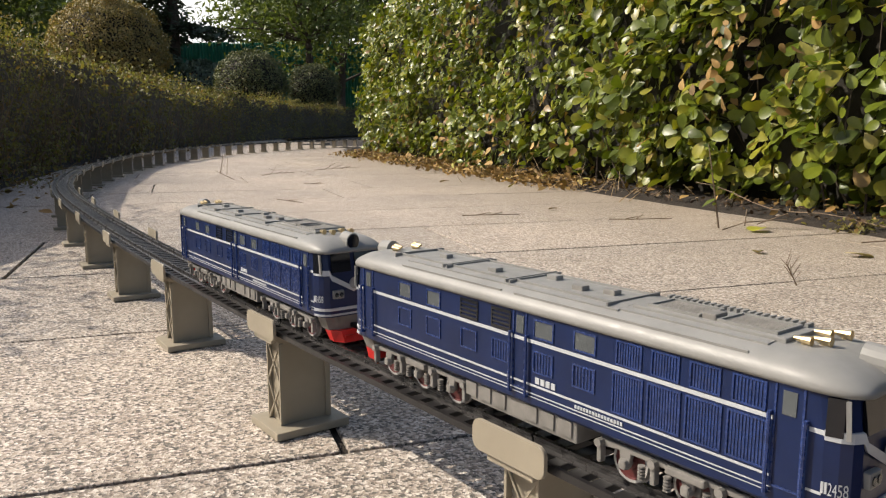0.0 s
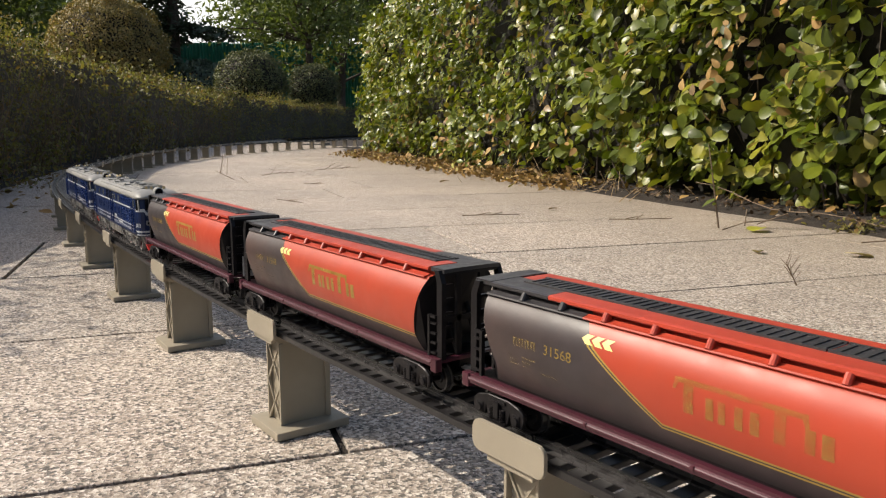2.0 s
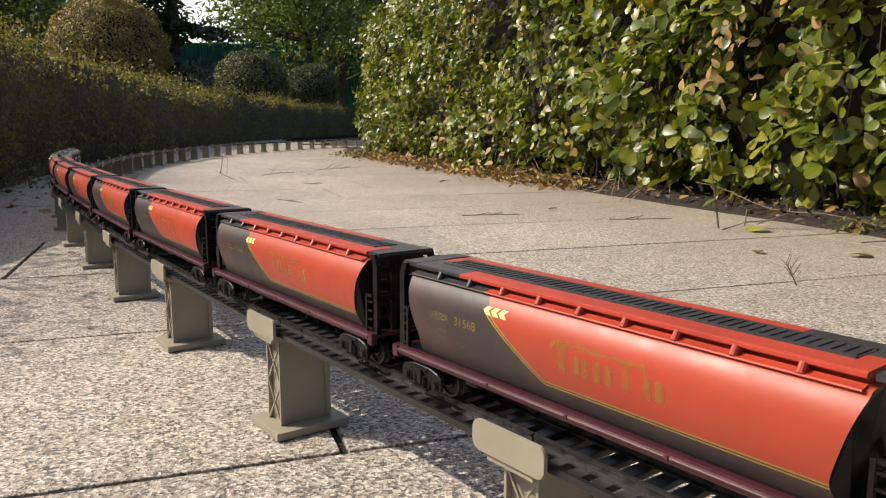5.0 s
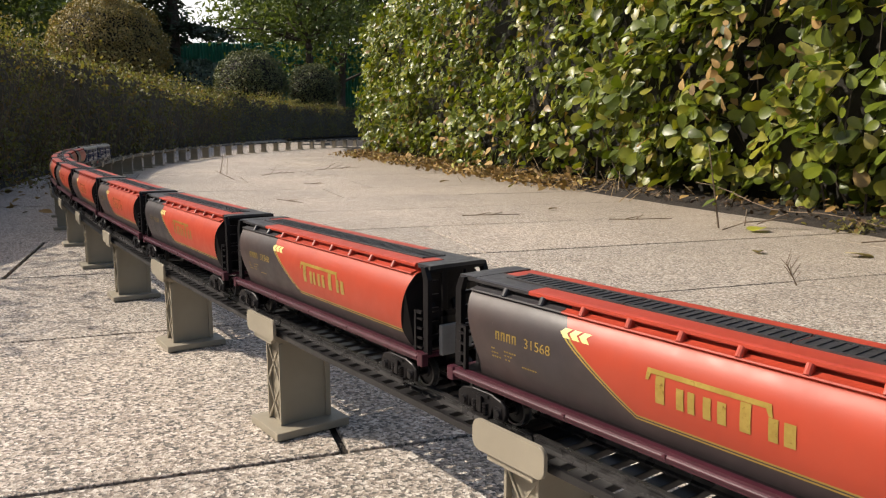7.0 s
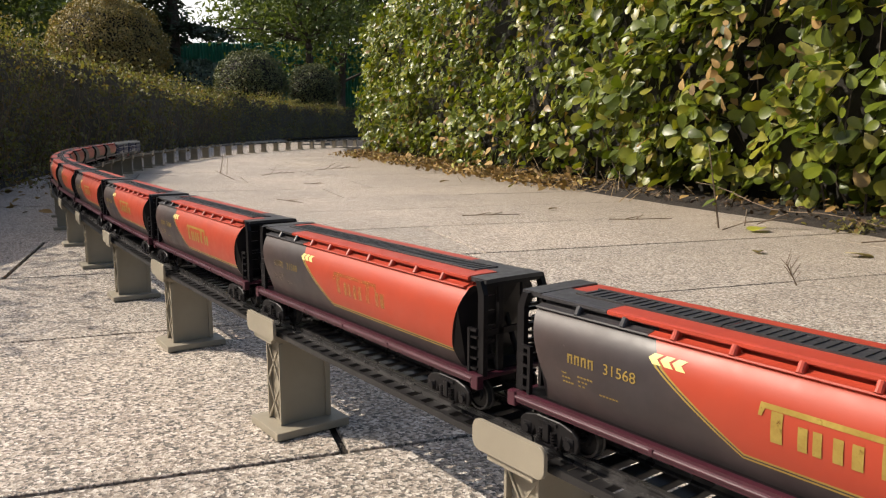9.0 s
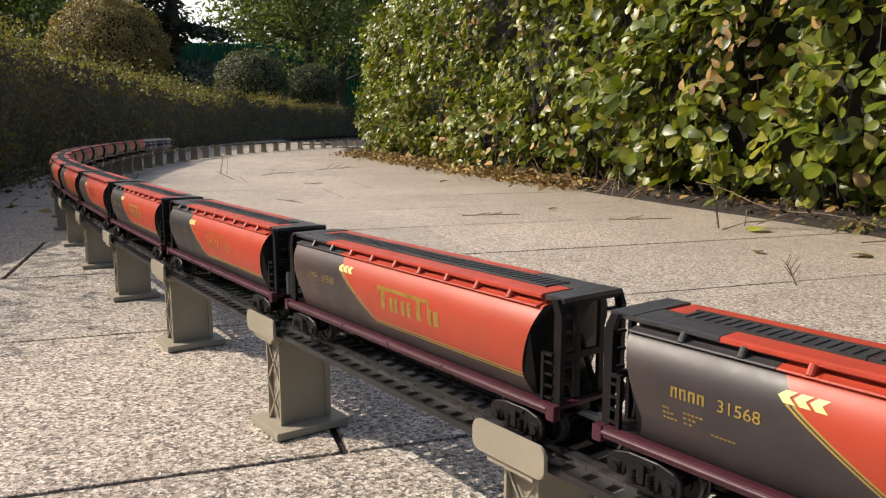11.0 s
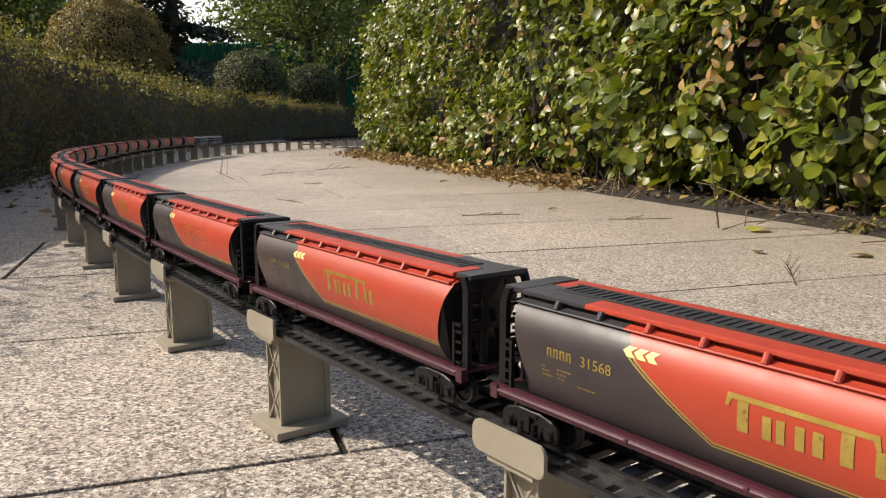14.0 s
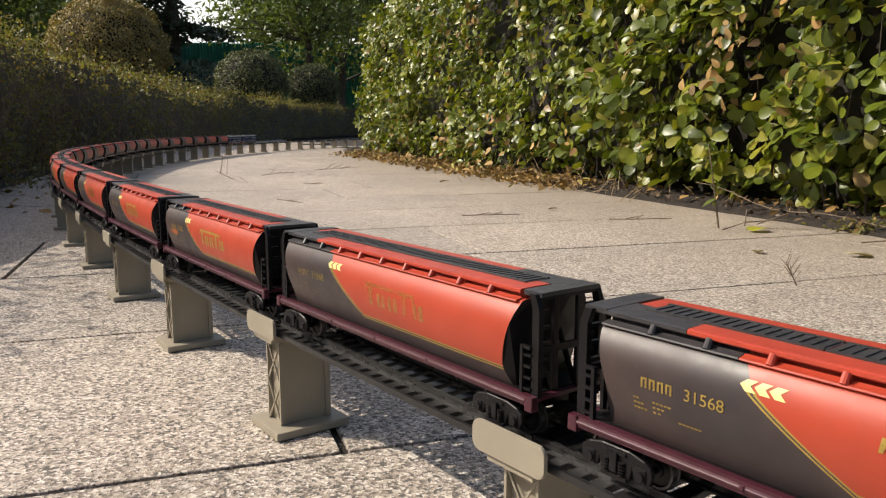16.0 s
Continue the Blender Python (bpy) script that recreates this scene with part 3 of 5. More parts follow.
def ball_bush(label, c, rx, rz, n, leaf, mat, seed, cat="bush"):
    rng = np.random.default_rng(seed)
    b = thing("bush", label, cat)
    d = rng.normal(size=(n, 3))
    d /= np.linalg.norm(d, axis=1)[:, None]
    d[:, 2] = np.where(d[:, 2] < -0.75, -d[:, 2], d[:, 2])
    pos = d * np.array([rx, rx, rz])
    k = 1 + bumps(pos, 4.0 / rx, seed) * 0.16 - rng.random(n) ** 1.5 * 0.16
    pos = pos * k[:, None] + np.array(c)
    ob = part("foliage", leaf_cloud("foliage", pos, d + rng.normal(size=d.shape) * 0.7, rng.uniform(0.7, 1.3, n) * leaf, rng, mat, "small"), None, b)
    tagged(ob, kind="stuff")
    # near-black ball stands in for the shade inside the bush
    bm = bmesh.new()
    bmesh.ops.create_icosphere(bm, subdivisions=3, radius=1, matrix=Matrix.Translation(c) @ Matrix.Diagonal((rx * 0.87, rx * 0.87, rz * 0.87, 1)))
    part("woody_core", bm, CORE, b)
    bm = bmesh.new()
    for a in range(5):
        w = a * 1.26
        rod(bm, (c[0] + 0.05 * math.cos(w), c[1] + 0.05 * math.sin(w), -0.03), (c[0] + rx * 0.4 * math.cos(w), c[1] + rx * 0.4 * math.sin(w), c[2]), 0.03, 0.015, 6)
    part("stem", bm, BARK, b)


def tree(label, x, y, h, r, crown_z, n, leaf, mat, seed, trunk=0.12, squash=1.0):
    """Tapered trunk, limbs, and a crown of leaf clumps at the limbs' ends."""
    rng = np.random.default_rng(seed)
    t = thing("tree", label, "tree")
    bm = bmesh.new()
    top = Vector((x + rng.normal() * 0.2, y, h * 0.8))
    a = Vector((x, y, -0.03))
    pts = [a]
    for k in range(1, 6):
        pts.append(Vector((x, y, 0)).lerp(top, k / 5) + Vector((*(rng.normal(size=2) * 0.06 * r), 0)))
    for k in range(5):
        rod(bm, pts[k], pts[k + 1], trunk * (1 - k * 0.17), trunk * (1 - (k + 1) * 0.17), 9)
    ends = []
    for k in range(34):
        f = rng.uniform(0.25, 1.0)
        b0 = Vector((x, y, 0)).lerp(top, max(f, crown_z / h * 0.8))
        w = rng.uniform(0, 6.283)
        rr = r * rng.uniform(0.45, 1.0) * (1.1 - 0.5 * abs(f - 0.5))
        b1 = b0 + Vector((rr * math.cos(w), rr * math.sin(w), rng.uniform(0.1, 0.5) * r * squash))
        mid = b0.lerp(b1, 0.5) + Vector((0, 0, 0.08 * r))
        rod(bm, b0, mid, trunk * 0.3, trunk * 0.18, 6)
        rod(bm, mid, b1, trunk * 0.18, trunk * 0.06, 5)
        ends += [mid, b1, b1.lerp(mid, 0.5)]
    part("trunk", bm, BARK, t)
    E_ = np.array([tuple(e) for e in ends])
    i = rng.integers(0, len(E_), n)
    pos = E_[i] + rng.normal(size=(n, 3)) * r * np.array([0.15, 0.15, 0.11])
    nrm = rng.normal(size=(n, 3)) + np.array([0, 0, 0.6])
    ob = part("crown", leaf_cloud("crown", pos, nrm, rng.uniform(0.6, 1.3, n) * leaf, rng, mat, "plain"), None, t)
    tagged(ob, kind="stuff")


def conifer(label, x, y, h, r, seed, z0=0.6):
    rng = np.random.default_rng(seed)
    t = thing("tree", label, "tree")
    bm = bmesh.new()
    rod(bm, (x, y, -0.03), (x, y, h), 0.16, 0.02, 9)
    P_, N_ = [], []
    z = z0
    while z < h - 0.2:
        rad = r * (1 - (z / h) ** 1.3) + 0.15
        for k in range(7):
            w = rng.uniform(0, 6.283)
            l = rad * rng.uniform(0.6, 1.1)
            tip = Vector((x + l * math.cos(w), y + l * math.sin(w), z - 0.16 * l + rng.normal() * 0.05))
            if (1.5 < z < 2.15 or 2.35 < z < 3.5) and math.cos(w) > -0.1:
                continue
            rod(bm, (x, y, z), tip, 0.025, 0.006, 5)
            for q in np.linspace(0.15, 1.0, 26):
                p = Vector((x, y, z)).lerp(tip, q)
                for _ in range(5):
                    P_.append(tuple(p + Vector(rng.normal(size=3) * np.array([0.14, 0.14, 0.055]))))
                    N_.append((rng.normal() * 0.4, rng.normal() * 0.4, 1.0))
        z += rng.uniform(0.18, 0.30)
    part("trunk", bm, BARK, t)
    P_, N_ = np.array(P_), np.array(N_)
    ob = part("crown", leaf_cloud("crown", P_, N_, rng.uniform(0.10, 0.22, len(P_)), rng, NEEDLES, "plain", -0.4), None, t)
    tagged(ob, kind="stuff")


def build_fence():
    k = plastic("green_sheet", (0.016, 0.135, 0.080), 0.45, 0.25, 2.0, bump=0.02)
    f = thing("fence", "tall green corrugated sheet fence beyond the bushes", "fence")
    y = 25.0
    for i in range(12):
        x0 = -8.6 + i * 0.62
        bm = bmesh.new()
        top = 2.75 + 0.02 * (i % 3)
        cols = []
        for j in range(13):
            x = x0 + j * 0.62 / 12
            cols.append([(x, y + (0.03 if j % 2 else -0.03), -0.03), (x, y + (0.03 if j % 2 else -0.03), top)])
        loft(bm, cols, close=False, caps=False)
        ob = part("sheet", bm, k, f)
        ob.data.transform(Matrix.Identity(4))
        sol = ob.modifiers.new("thickness", "SOLIDIFY")
        sol.thickness = 0.012
    for i in range(7):
        part("post", box(bmesh.new(), -8.6 + i * 1.24 - 0.03, -8.6 + i * 1.24 + 0.03, y + 0.05, y + 0.11, -0.03, 2.55, 0.005), k, f)


def build_background():
    ball_bush("large round clipped bush, brownish green", (-3.53, 8.4, 0.95), 0.60, 0.55, 36000, 0.024, LEAF_BROWN, 21)
    ball_bush("round clipped bush, dull green", (-3.18, 13.0, 0.85), 0.60, 0.55, 16000, 0.030, LEAF_BUSH, 22)
    ball_bush("smaller round clipped bush, dark green", (-2.46, 15.0, 0.86), 0.50, 0.48, 13000, 0.030, LEAF_BUSH, 23)
    ball_bush("broad dark shrub behind the low hedge", (-4.9, 16.0, 0.85), 0.75, 0.62, 5000, 0.08, NEEDLES, 24)
    conifer("dark conifer with drooping layered branches", -5.6, 16.5, 7.5, 1.35, 31, 0.9)
    tree("broad-leaved tree with a forked trunk", -3.35, 19.0, 6.2, 2.1, 3.3, 9000, 0.13, LEAF_TREE, 32, 0.13)
    tree("broad-leaved tree, dark behind the path", -3.0, 23.5, 6.5, 2.6, 1.2, 8000, 0.17, LEAF_TREE, 33, 0.16)
    tree("tree with olive foliage behind the low hedge", -8.6, 15.0, 5.0, 2.1, 1.2, 12000, 0.16, LEAF_TREE, 34, 0.14)
    tree("tree with dense foliage beyond the fence", -14.2, 31.0, 10.5, 3.0, 1.6, 10000, 0.3, LEAF_TREE, 35, 0.2)
    tree("tree with dense foliage beyond the fence", -6.2, 33.0, 10.5, 2.9, 1.6, 11000, 0.3, LEAF_TREE, 36, 0.2)
    tree("dark tree standing behind the low hedge", -13.6, 22.0, 9.0, 2.9, 1.4, 11000, 0.24, LEAF_TREE, 39, 0.2)
    tree("tree with dense foliage beyond the fence", -1.5, 33.0, 9.0, 3.4, 1.6, 6000, 0.3, LEAF_TREE, 37, 0.22)
    tree("tree with dense foliage beyond the fence", 3.5, 30.0, 9.0, 3.4, 1.6, 5000, 0.3, LEAF_TREE, 38, 0.22)
    build_fence()
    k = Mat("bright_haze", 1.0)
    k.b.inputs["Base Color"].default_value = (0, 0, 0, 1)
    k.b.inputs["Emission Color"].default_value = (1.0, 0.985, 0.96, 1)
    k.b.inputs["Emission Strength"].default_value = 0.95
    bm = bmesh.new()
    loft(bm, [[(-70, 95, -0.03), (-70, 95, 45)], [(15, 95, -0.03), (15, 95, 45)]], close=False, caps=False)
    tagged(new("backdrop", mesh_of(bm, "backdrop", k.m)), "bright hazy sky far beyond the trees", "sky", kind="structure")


# ---- train materials ----
BLACK = plastic("matt_black_plastic", (0.0085, 0.0075, 0.0085), 0.40, 0.3, 120, spec=0.24, dusty=0.002)
ROOFBLACK = plastic("grey_black_roof", (0.038, 0.035, 0.037), 0.42, 0.25, 120, spec=0.5)
PURPLE = plastic("maroon_plastic", (0.060, 0.0125, 0.022), 0.36, 0.2, 90)
RED = plastic("orange_red_roof", (0.40, 0.045, 0.020), 0.45, 0.12, 60)
STEEL = plastic("grey_coupler", (0.30, 0.30, 0.29), 0.4, 0.2, 200)
BLUE = plastic("navy_blue_paint", (0.0036, 0.0135, 0.062), 0.38, 0.2, 70, spec=0.42, dusty=0.010)
# lighter blue: highlights on raised edges, put into the paint colour
BLUE_EDGE = plastic("blue_edge_highlight", (0.016, 0.036, 0.135), 0.26, 0.3, 300, dusty=0.04)
ROOFGREY = plastic("grey_roof_paint", (0.225, 0.222, 0.21), 0.46, 0.14, 70, spec=0.45, dusty=0.06)
BOGIEGREY = plastic("grey_bogie_plastic", (0.205, 0.195, 0.18), 0.42, 0.25, 140)
WHITE = plastic("white_stripe", (0.46, 0.48, 0.50), 0.4, 0.08, 120)
PILOT = plastic("red_pilot", (0.62, 0.020, 0.016), 0.38, 0.1, 90)
WINGREY = plastic("dull_grey_window", (0.080, 0.090, 0.094), 0.25, 0.12, 120)
GLASS = plastic("dark_cab_glass", (0.008, 0.009, 0.012), 0.08, 0.1, 120, bump=0.0)
BRASS = plastic("brass_horn", (0.55, 0.44, 0.26), 0.34, 0.15, 200, metal=0.9)
WHEELRIM = plastic("pale_wheel_rim", (0.34, 0.33, 0.32), 0.4, 0.2, 200)
WHEELDARK = plastic("dark_steel_tyre", (0.075, 0.072, 0.070), 0.34, 0.2, 200, metal=0.6)
WHEELRED = plastic("dark_red_wheel", (0.10, 0.018, 0.018), 0.5, 0.2, 200)


def gold_mat(name, fade):
    k = Mat(name, 0.35)
    n1 = k.noise(260, 4, 0.7)
    k.color(k.ramp(n1, [(0.3, (0.27, 0.175, 0.032)), (0.7, (0.38, 0.27, 0.06))]))
    tr = k.n("ShaderNodeBsdfTransparent")
    mx = k.n("ShaderNodeMixShader")
    wear = k.ramp(k.noise(420, 4, 0.7), [(0.30, (1, 1, 1)), (0.40, (0, 0, 0))])
    patchy = k.ramp(k.noise(120, 4, 0.7), [(0.35, (0.7, 0.7, 0.7)), (0.65, (1.25, 1.25, 1.25))])
    k.link(k.math("ADD", k.math("MULTIPLY", wear, 0.45), k.math("MULTIPLY", patchy, fade * 0.72), True), mx.inputs[0])
    k.link(k.b.outputs[0], mx.inputs[1])
    k.link(tr.outputs[0], mx.inputs[2])
    out = [n for n in k.t.nodes if n.type == "OUTPUT_MATERIAL"][0]
    k.link(mx.outputs[0], out.inputs["Surface"])
    return k.m


GOLD = {"clear": gold_mat("gold_print", 0.0), "worn": gold_mat("worn_gold_print", 0.40), "faint": gold_mat("faint_gold_print", 1.0)}
CHEV = plastic("yellow_chevron", (0.78, 0.66, 0.26), 0.35, 0.1, 300)


def tank_mat(name, smear=0.0):
    """Red lacquer, dark grey nose and belly, twin gold lines between them."""
    k = Mat(name, 0.42, spec=0.4)
    sp = k.n("ShaderNodeSeparateXYZ")
    k.link(k.coords(), sp.inputs[0])
    z = sp.outputs[2]
    x = k.math("MULTIPLY", sp.outputs[0], k.math("SIGN", sp.outputs[1]))
    l1 = k.math("ADD", k.math("MULTIPLY", k.math("SUBTRACT", z, 0.0229), 1.50), 0.0118)
    l2 = k.math("ADD", k.math("MULTIPLY", k.math("SUBTRACT", z, 0.0392), 0.66), 0.0352)
    edge = k.math("MINIMUM", l1, l2)
    a = k.math("MULTIPLY", k.math("SUBTRACT", edge, x), 0.55)
    b = k.math("SUBTRACT", z, 0.0222)
    d = k.math("MINIMUM", a, b)
    dd = k.math("ADD", k.math("MULTIPLY", d, 200.0), 0.5)     # 0.01 m wide window on the ramp
    grey = k.ramp(k.noise(70, 4), [(0.3, (0.030, 0.0255, 0.0275)), (0.7, (0.048, 0.040, 0.043))])
    red = k.ramp(k.noise(45, 5), [(0.3, (0.385, 0.045, 0.020)), (0.7, (0.44, 0.056, 0.025))])
    gold = (0.36, 0.25, 0.05)
    isred = k.ramp(dd, [(0.0, (0, 0, 0)), (0.5, (1, 1, 1))], "CONSTANT")
    isgold = k.ramp(dd, [(0.0, (0, 0, 0)), (0.275, (1, 1, 1)), (0.375, (0, 0, 0)), (0.455, (1, 1, 1)), (0.56, (0, 0, 0))], "CONSTANT")
    # no line above the chevrons
    isgold = k.math("MULTIPLY", isgold, k.math("LESS_THAN", z, 0.0390))
    col = k.mix(isred, grey, red)
    col = k.mix(isgold, col, gold)
    if smear:
        # rubbed-through orange patch on the nose
        r = k.math("ADD", k.math("POWER", k.math("MULTIPLY", k.math("SUBTRACT", x, 0.062), 62.0), 2.0), k.math("POWER", k.math("MULTIPLY", k.math("SUBTRACT", z, 0.0298), 305.0), 2.0))
        w = k.math("ADD", r, k.math("MULTIPLY", k.noise(160, 5, 0.7), 1.2))
        col = k.mix(k.math("MULTIPLY", k.ramp(w, [(0.6, (1, 1, 1)), (1.0, (0, 0, 0))]), smear), col, (0.42, 0.10, 0.018))
    # each wagon has its own share of handling grime
    own = k.n("ShaderNodeObjectInfo").outputs["Random"]
    grime = k.ramp(k.noise(28, 5, 0.65), [(0.35, (0.15, 0.15, 0.15)), (0.7, (1, 1, 1))])
    col = k.mix(k.math("MULTIPLY", grime, k.math("MULTIPLY", own, 0.30)), col, (0.17, 0.085, 0.055))
    scuff = k.ramp(k.noise(520, 3, 0.8), [(0.76, (0, 0, 0)), (0.80, (1, 1, 1))])
    col = k.mix(k.math("MULTIPLY", scuff, 0.25), col, (0.6, 0.5, 0.42))
    k.color(col)
    k.rough(k.ramp(k.noise(150, 4), [(0.3, (0.38,) * 3), (0.7, (0.50,) * 3)]))
    k.bump(k.noise(700, 2), 0.05, 0.0003)
    return k.m


STRAW = bark_mat("straw", (0.22, 0.15, 0.08), (0.48, 0.36, 0.21))
TANK = tank_mat("tank_paint")
TANK_SMEAR = tank_mat("rubbed_tank_paint", 0.9)


# ---- hopper wagon: x forward, y to the left, z from the rail tops ----
def tank_y(z):
    """Half width of the tank at height z."""
    c = 0.0315
    if z < c:
        return 0.0197 - 0.0062 * min(1.1, (c - z) / 0.0180) ** 2
    return 0.0197 * max(0.0, 1 - ((z - c) / 0.0150) ** 2.1) ** 0.5


def tank_end(z):
    zs = [0.0130, 0.0165, 0.0208, 0.0325, 0.0400, 0.0450]
    xs = [0.0800, 0.0780, 0.0766, 0.0805, 0.0830, 0.0835]
    return float(np.interp(z, zs, xs))


def on_tank(x, z, off=0.00018):
    """Point of the tank's left side, lifted off it."""
    y = tank_y(z)
    y2 = tank_y(z + 0.0005)
    n = Vector((0, 0.0005, -(y2 - y))).normalized()
    return Vector((x, y, z)) + n * off


def decal(bm, poly, cell=0.0022):
    """A flat polygon in x, z laid over the tank's side."""
    vs = [bm.verts.new((x, 0, z)) for x, z in poly]
    return bm.faces.new(vs)


def drape(bm):
    """Cut what lies in x, z into level bands and lay it over the tank's left side."""
    zs = [v.co.z for v in bm.verts]
    z = min(zs) + 0.0008
    while z < max(zs):
        bmesh.ops.bisect_plane(bm, geom=bm.verts[:] + bm.edges[:] + bm.faces[:], plane_co=(0, 0, z), plane_no=(0, 0, 1))
        z += 0.0008
    for v in bm.verts:
        v.co = on_tank(v.co.x, v.co.z)
    return bm


def ring_poly(bm, cx, cz, rx, rz, w, lean=0.0):
    n = 14
    o = [bm.verts.new((cx + rx * math.cos(6.2832 * i / n) - lean * math.sin(6.2832 * i / n) * rz, 0, cz + rz * math.sin(6.2832 * i / n))) for i in range(n)]
    q = [bm.verts.new((cx + (rx - w) * math.cos(6.2832 * i / n) - lean * math.sin(6.2832 * i / n) * (rz - w), 0, cz + (rz - w) * math.sin(6.2832 * i / n))) for i in range(n)]
    for i in range(n):
        bm.faces.new((o[i], o[(i + 1) % n], q[(i + 1) % n], q[i]))


def text_mesh(body, size):
    """Outline of a text as a bmesh, x to the right, z up, from its lower left corner."""
    cu = bpy.data.curves.new("lettering", "FONT")
    cu.body, cu.size = body, size
    ob = bpy.data.objects.new("lettering", cu)
    scene.collection.objects.link(ob)
    me = bpy.data.meshes.new_from_object(ob.evaluated_get(bpy.context.evaluated_depsgraph_get()))
    bm = bmesh.new()
    bm.from_mesh(me)
    bpy.data.objects.remove(ob)
    bpy.data.meshes.remove(me)
    return bm


def hopper_prints(kind):
    """Chevrons, emblem shapes, number and small print of the left side. The reader looks along -y, so x runs to the left."""
    out = []
    for i in range(3):
        bm = bmesh.new()
        x = 0.0370 - i * 0.0037
        decal(bm, [(x, 0.0380), (x + 0.0016, 0.0368), (x, 0.0355), (x - 0.0027, 0.0355), (x - 0.0011, 0.0368), (x - 0.0027, 0.0380)])
        out.append(("chevron", drape(bm), CHEV, "pale yellow arrow mark"))
    # emblem: plain bars, rings and blocks
    bm = bmesh.new()
    zt, zb = 0.0345, 0.0263
    decal(bm, [(0.0062, zt), (0.0066, zt - 0.0030), (0.0057, zt - 0.0030), (0.0050, zt - 0.0012), (-0.0272, zt - 0.0012), (-0.0280, zt - 0.0028), (-0.0290, zt - 0.0028), (-0.0284, zt)])
    # plain uprights below the bar
    for xa, xb, top in ((0.0034, 0.0006, zt - 0.0013), (-0.0030, -0.0052, zb + 0.0053), (-0.0064, -0.0084, zb + 0.0053), (-0.0108, -0.0130, zb + 0.0053), (-0.0148, -0.0172, zb + 0.0053),
                        (-0.0208, -0.0236, zt - 0.0013), (-0.0280, -0.0304, zb + 0.0053), (-0.0318, -0.0346, zb + 0.0053)):
        decal(bm, [(xa, top), (xa, zb), (xb, zb), (xb, top)])
    out.append(("emblem", drape(bm), GOLD[kind], "gold emblem of plain bars"))
    bm = text_mesh("31568", 0.0038)
    bmesh.ops.rotate(bm, verts=bm.verts, cent=(0, 0, 0), matrix=Matrix.Rotation(radians(90), 3, "X"))
    span = max(v.co.x for v in bm.verts)
    rise = max(v.co.z for v in bm.verts)
    for v in bm.verts:
        v.co = (0.0533 - v.co.x * 0.0115 / span, 0, 0.0292 + v.co.z * 0.0028 / rise)
    out.append(("number", drape(bm), GOLD["worn" if kind == "faint" else kind], "gold wagon number"))
    # initials of the line as plain blocks, and small print as bars
    bm = bmesh.new()
    for x in (0.0664, 0.0638, 0.0612, 0.0586):
        for x0, x1, z0, z1 in ((x, x - 0.0006, 0.0292, 0.0318), (x - 0.0013, x - 0.0019, 0.0292, 0.0318), (x - 0.0006, x - 0.0013, 0.0313, 0.0318)):
            decal(bm, [(x0, z1), (x0, z0), (x1, z0), (x1, z1)])
    for z, xa, xb in ((0.0258, 0.0690, 0.0668), (0.0245, 0.0690, 0.0655), (0.0232, 0.0690, 0.0645), (0.0258, 0.0628, 0.0568), (0.0245, 0.0628, 0.0588), (0.0232, 0.0628, 0.0598), (0.0226, 0.0550, 0.0480)):
        n = max(2, int((xa - xb) / 0.0011))
        for i in range(n):
            x = xa - (xa - xb) * i / n
            decal(bm, [(x, z + 0.0005), (x, z), (x - 0.0009, z), (x - 0.0009, z + 0.0005)])
    out.append(("small_print", drape(bm), GOLD["worn" if kind == "clear" else "faint"], "rows of faint gold bars"))
    return out


def wheel_mesh(r, w, mats=(BLACK, BLACK)):
    bm = bmesh.new()
    prof = [(0.0, 0.0), (r * 0.35, 0.0), (r * 0.40, -w * 0.2), (r * 0.80, -w * 0.25), (r * 0.86, 0.0), (r, 0.0), (r, -w * 0.75), (r * 1.10, -w * 0.8), (r * 1.10, -w), (0, -w)]
    n = 20
    rings = []
    for p, y in prof[1:-1]:
        rings.append([(p * math.cos(6.2832 * i / n), y, p * math.sin(6.2832 * i / n)) for i in range(n)])
    loft(bm, rings)
    for f in bm.faces:
        c = f.calc_center_median()
        f.material_index = 1 if math.hypot(c.x, c.z) > r * 0.82 else 0
    recalc(bm)
    return mesh_of(bm, "wheel", list(mats))


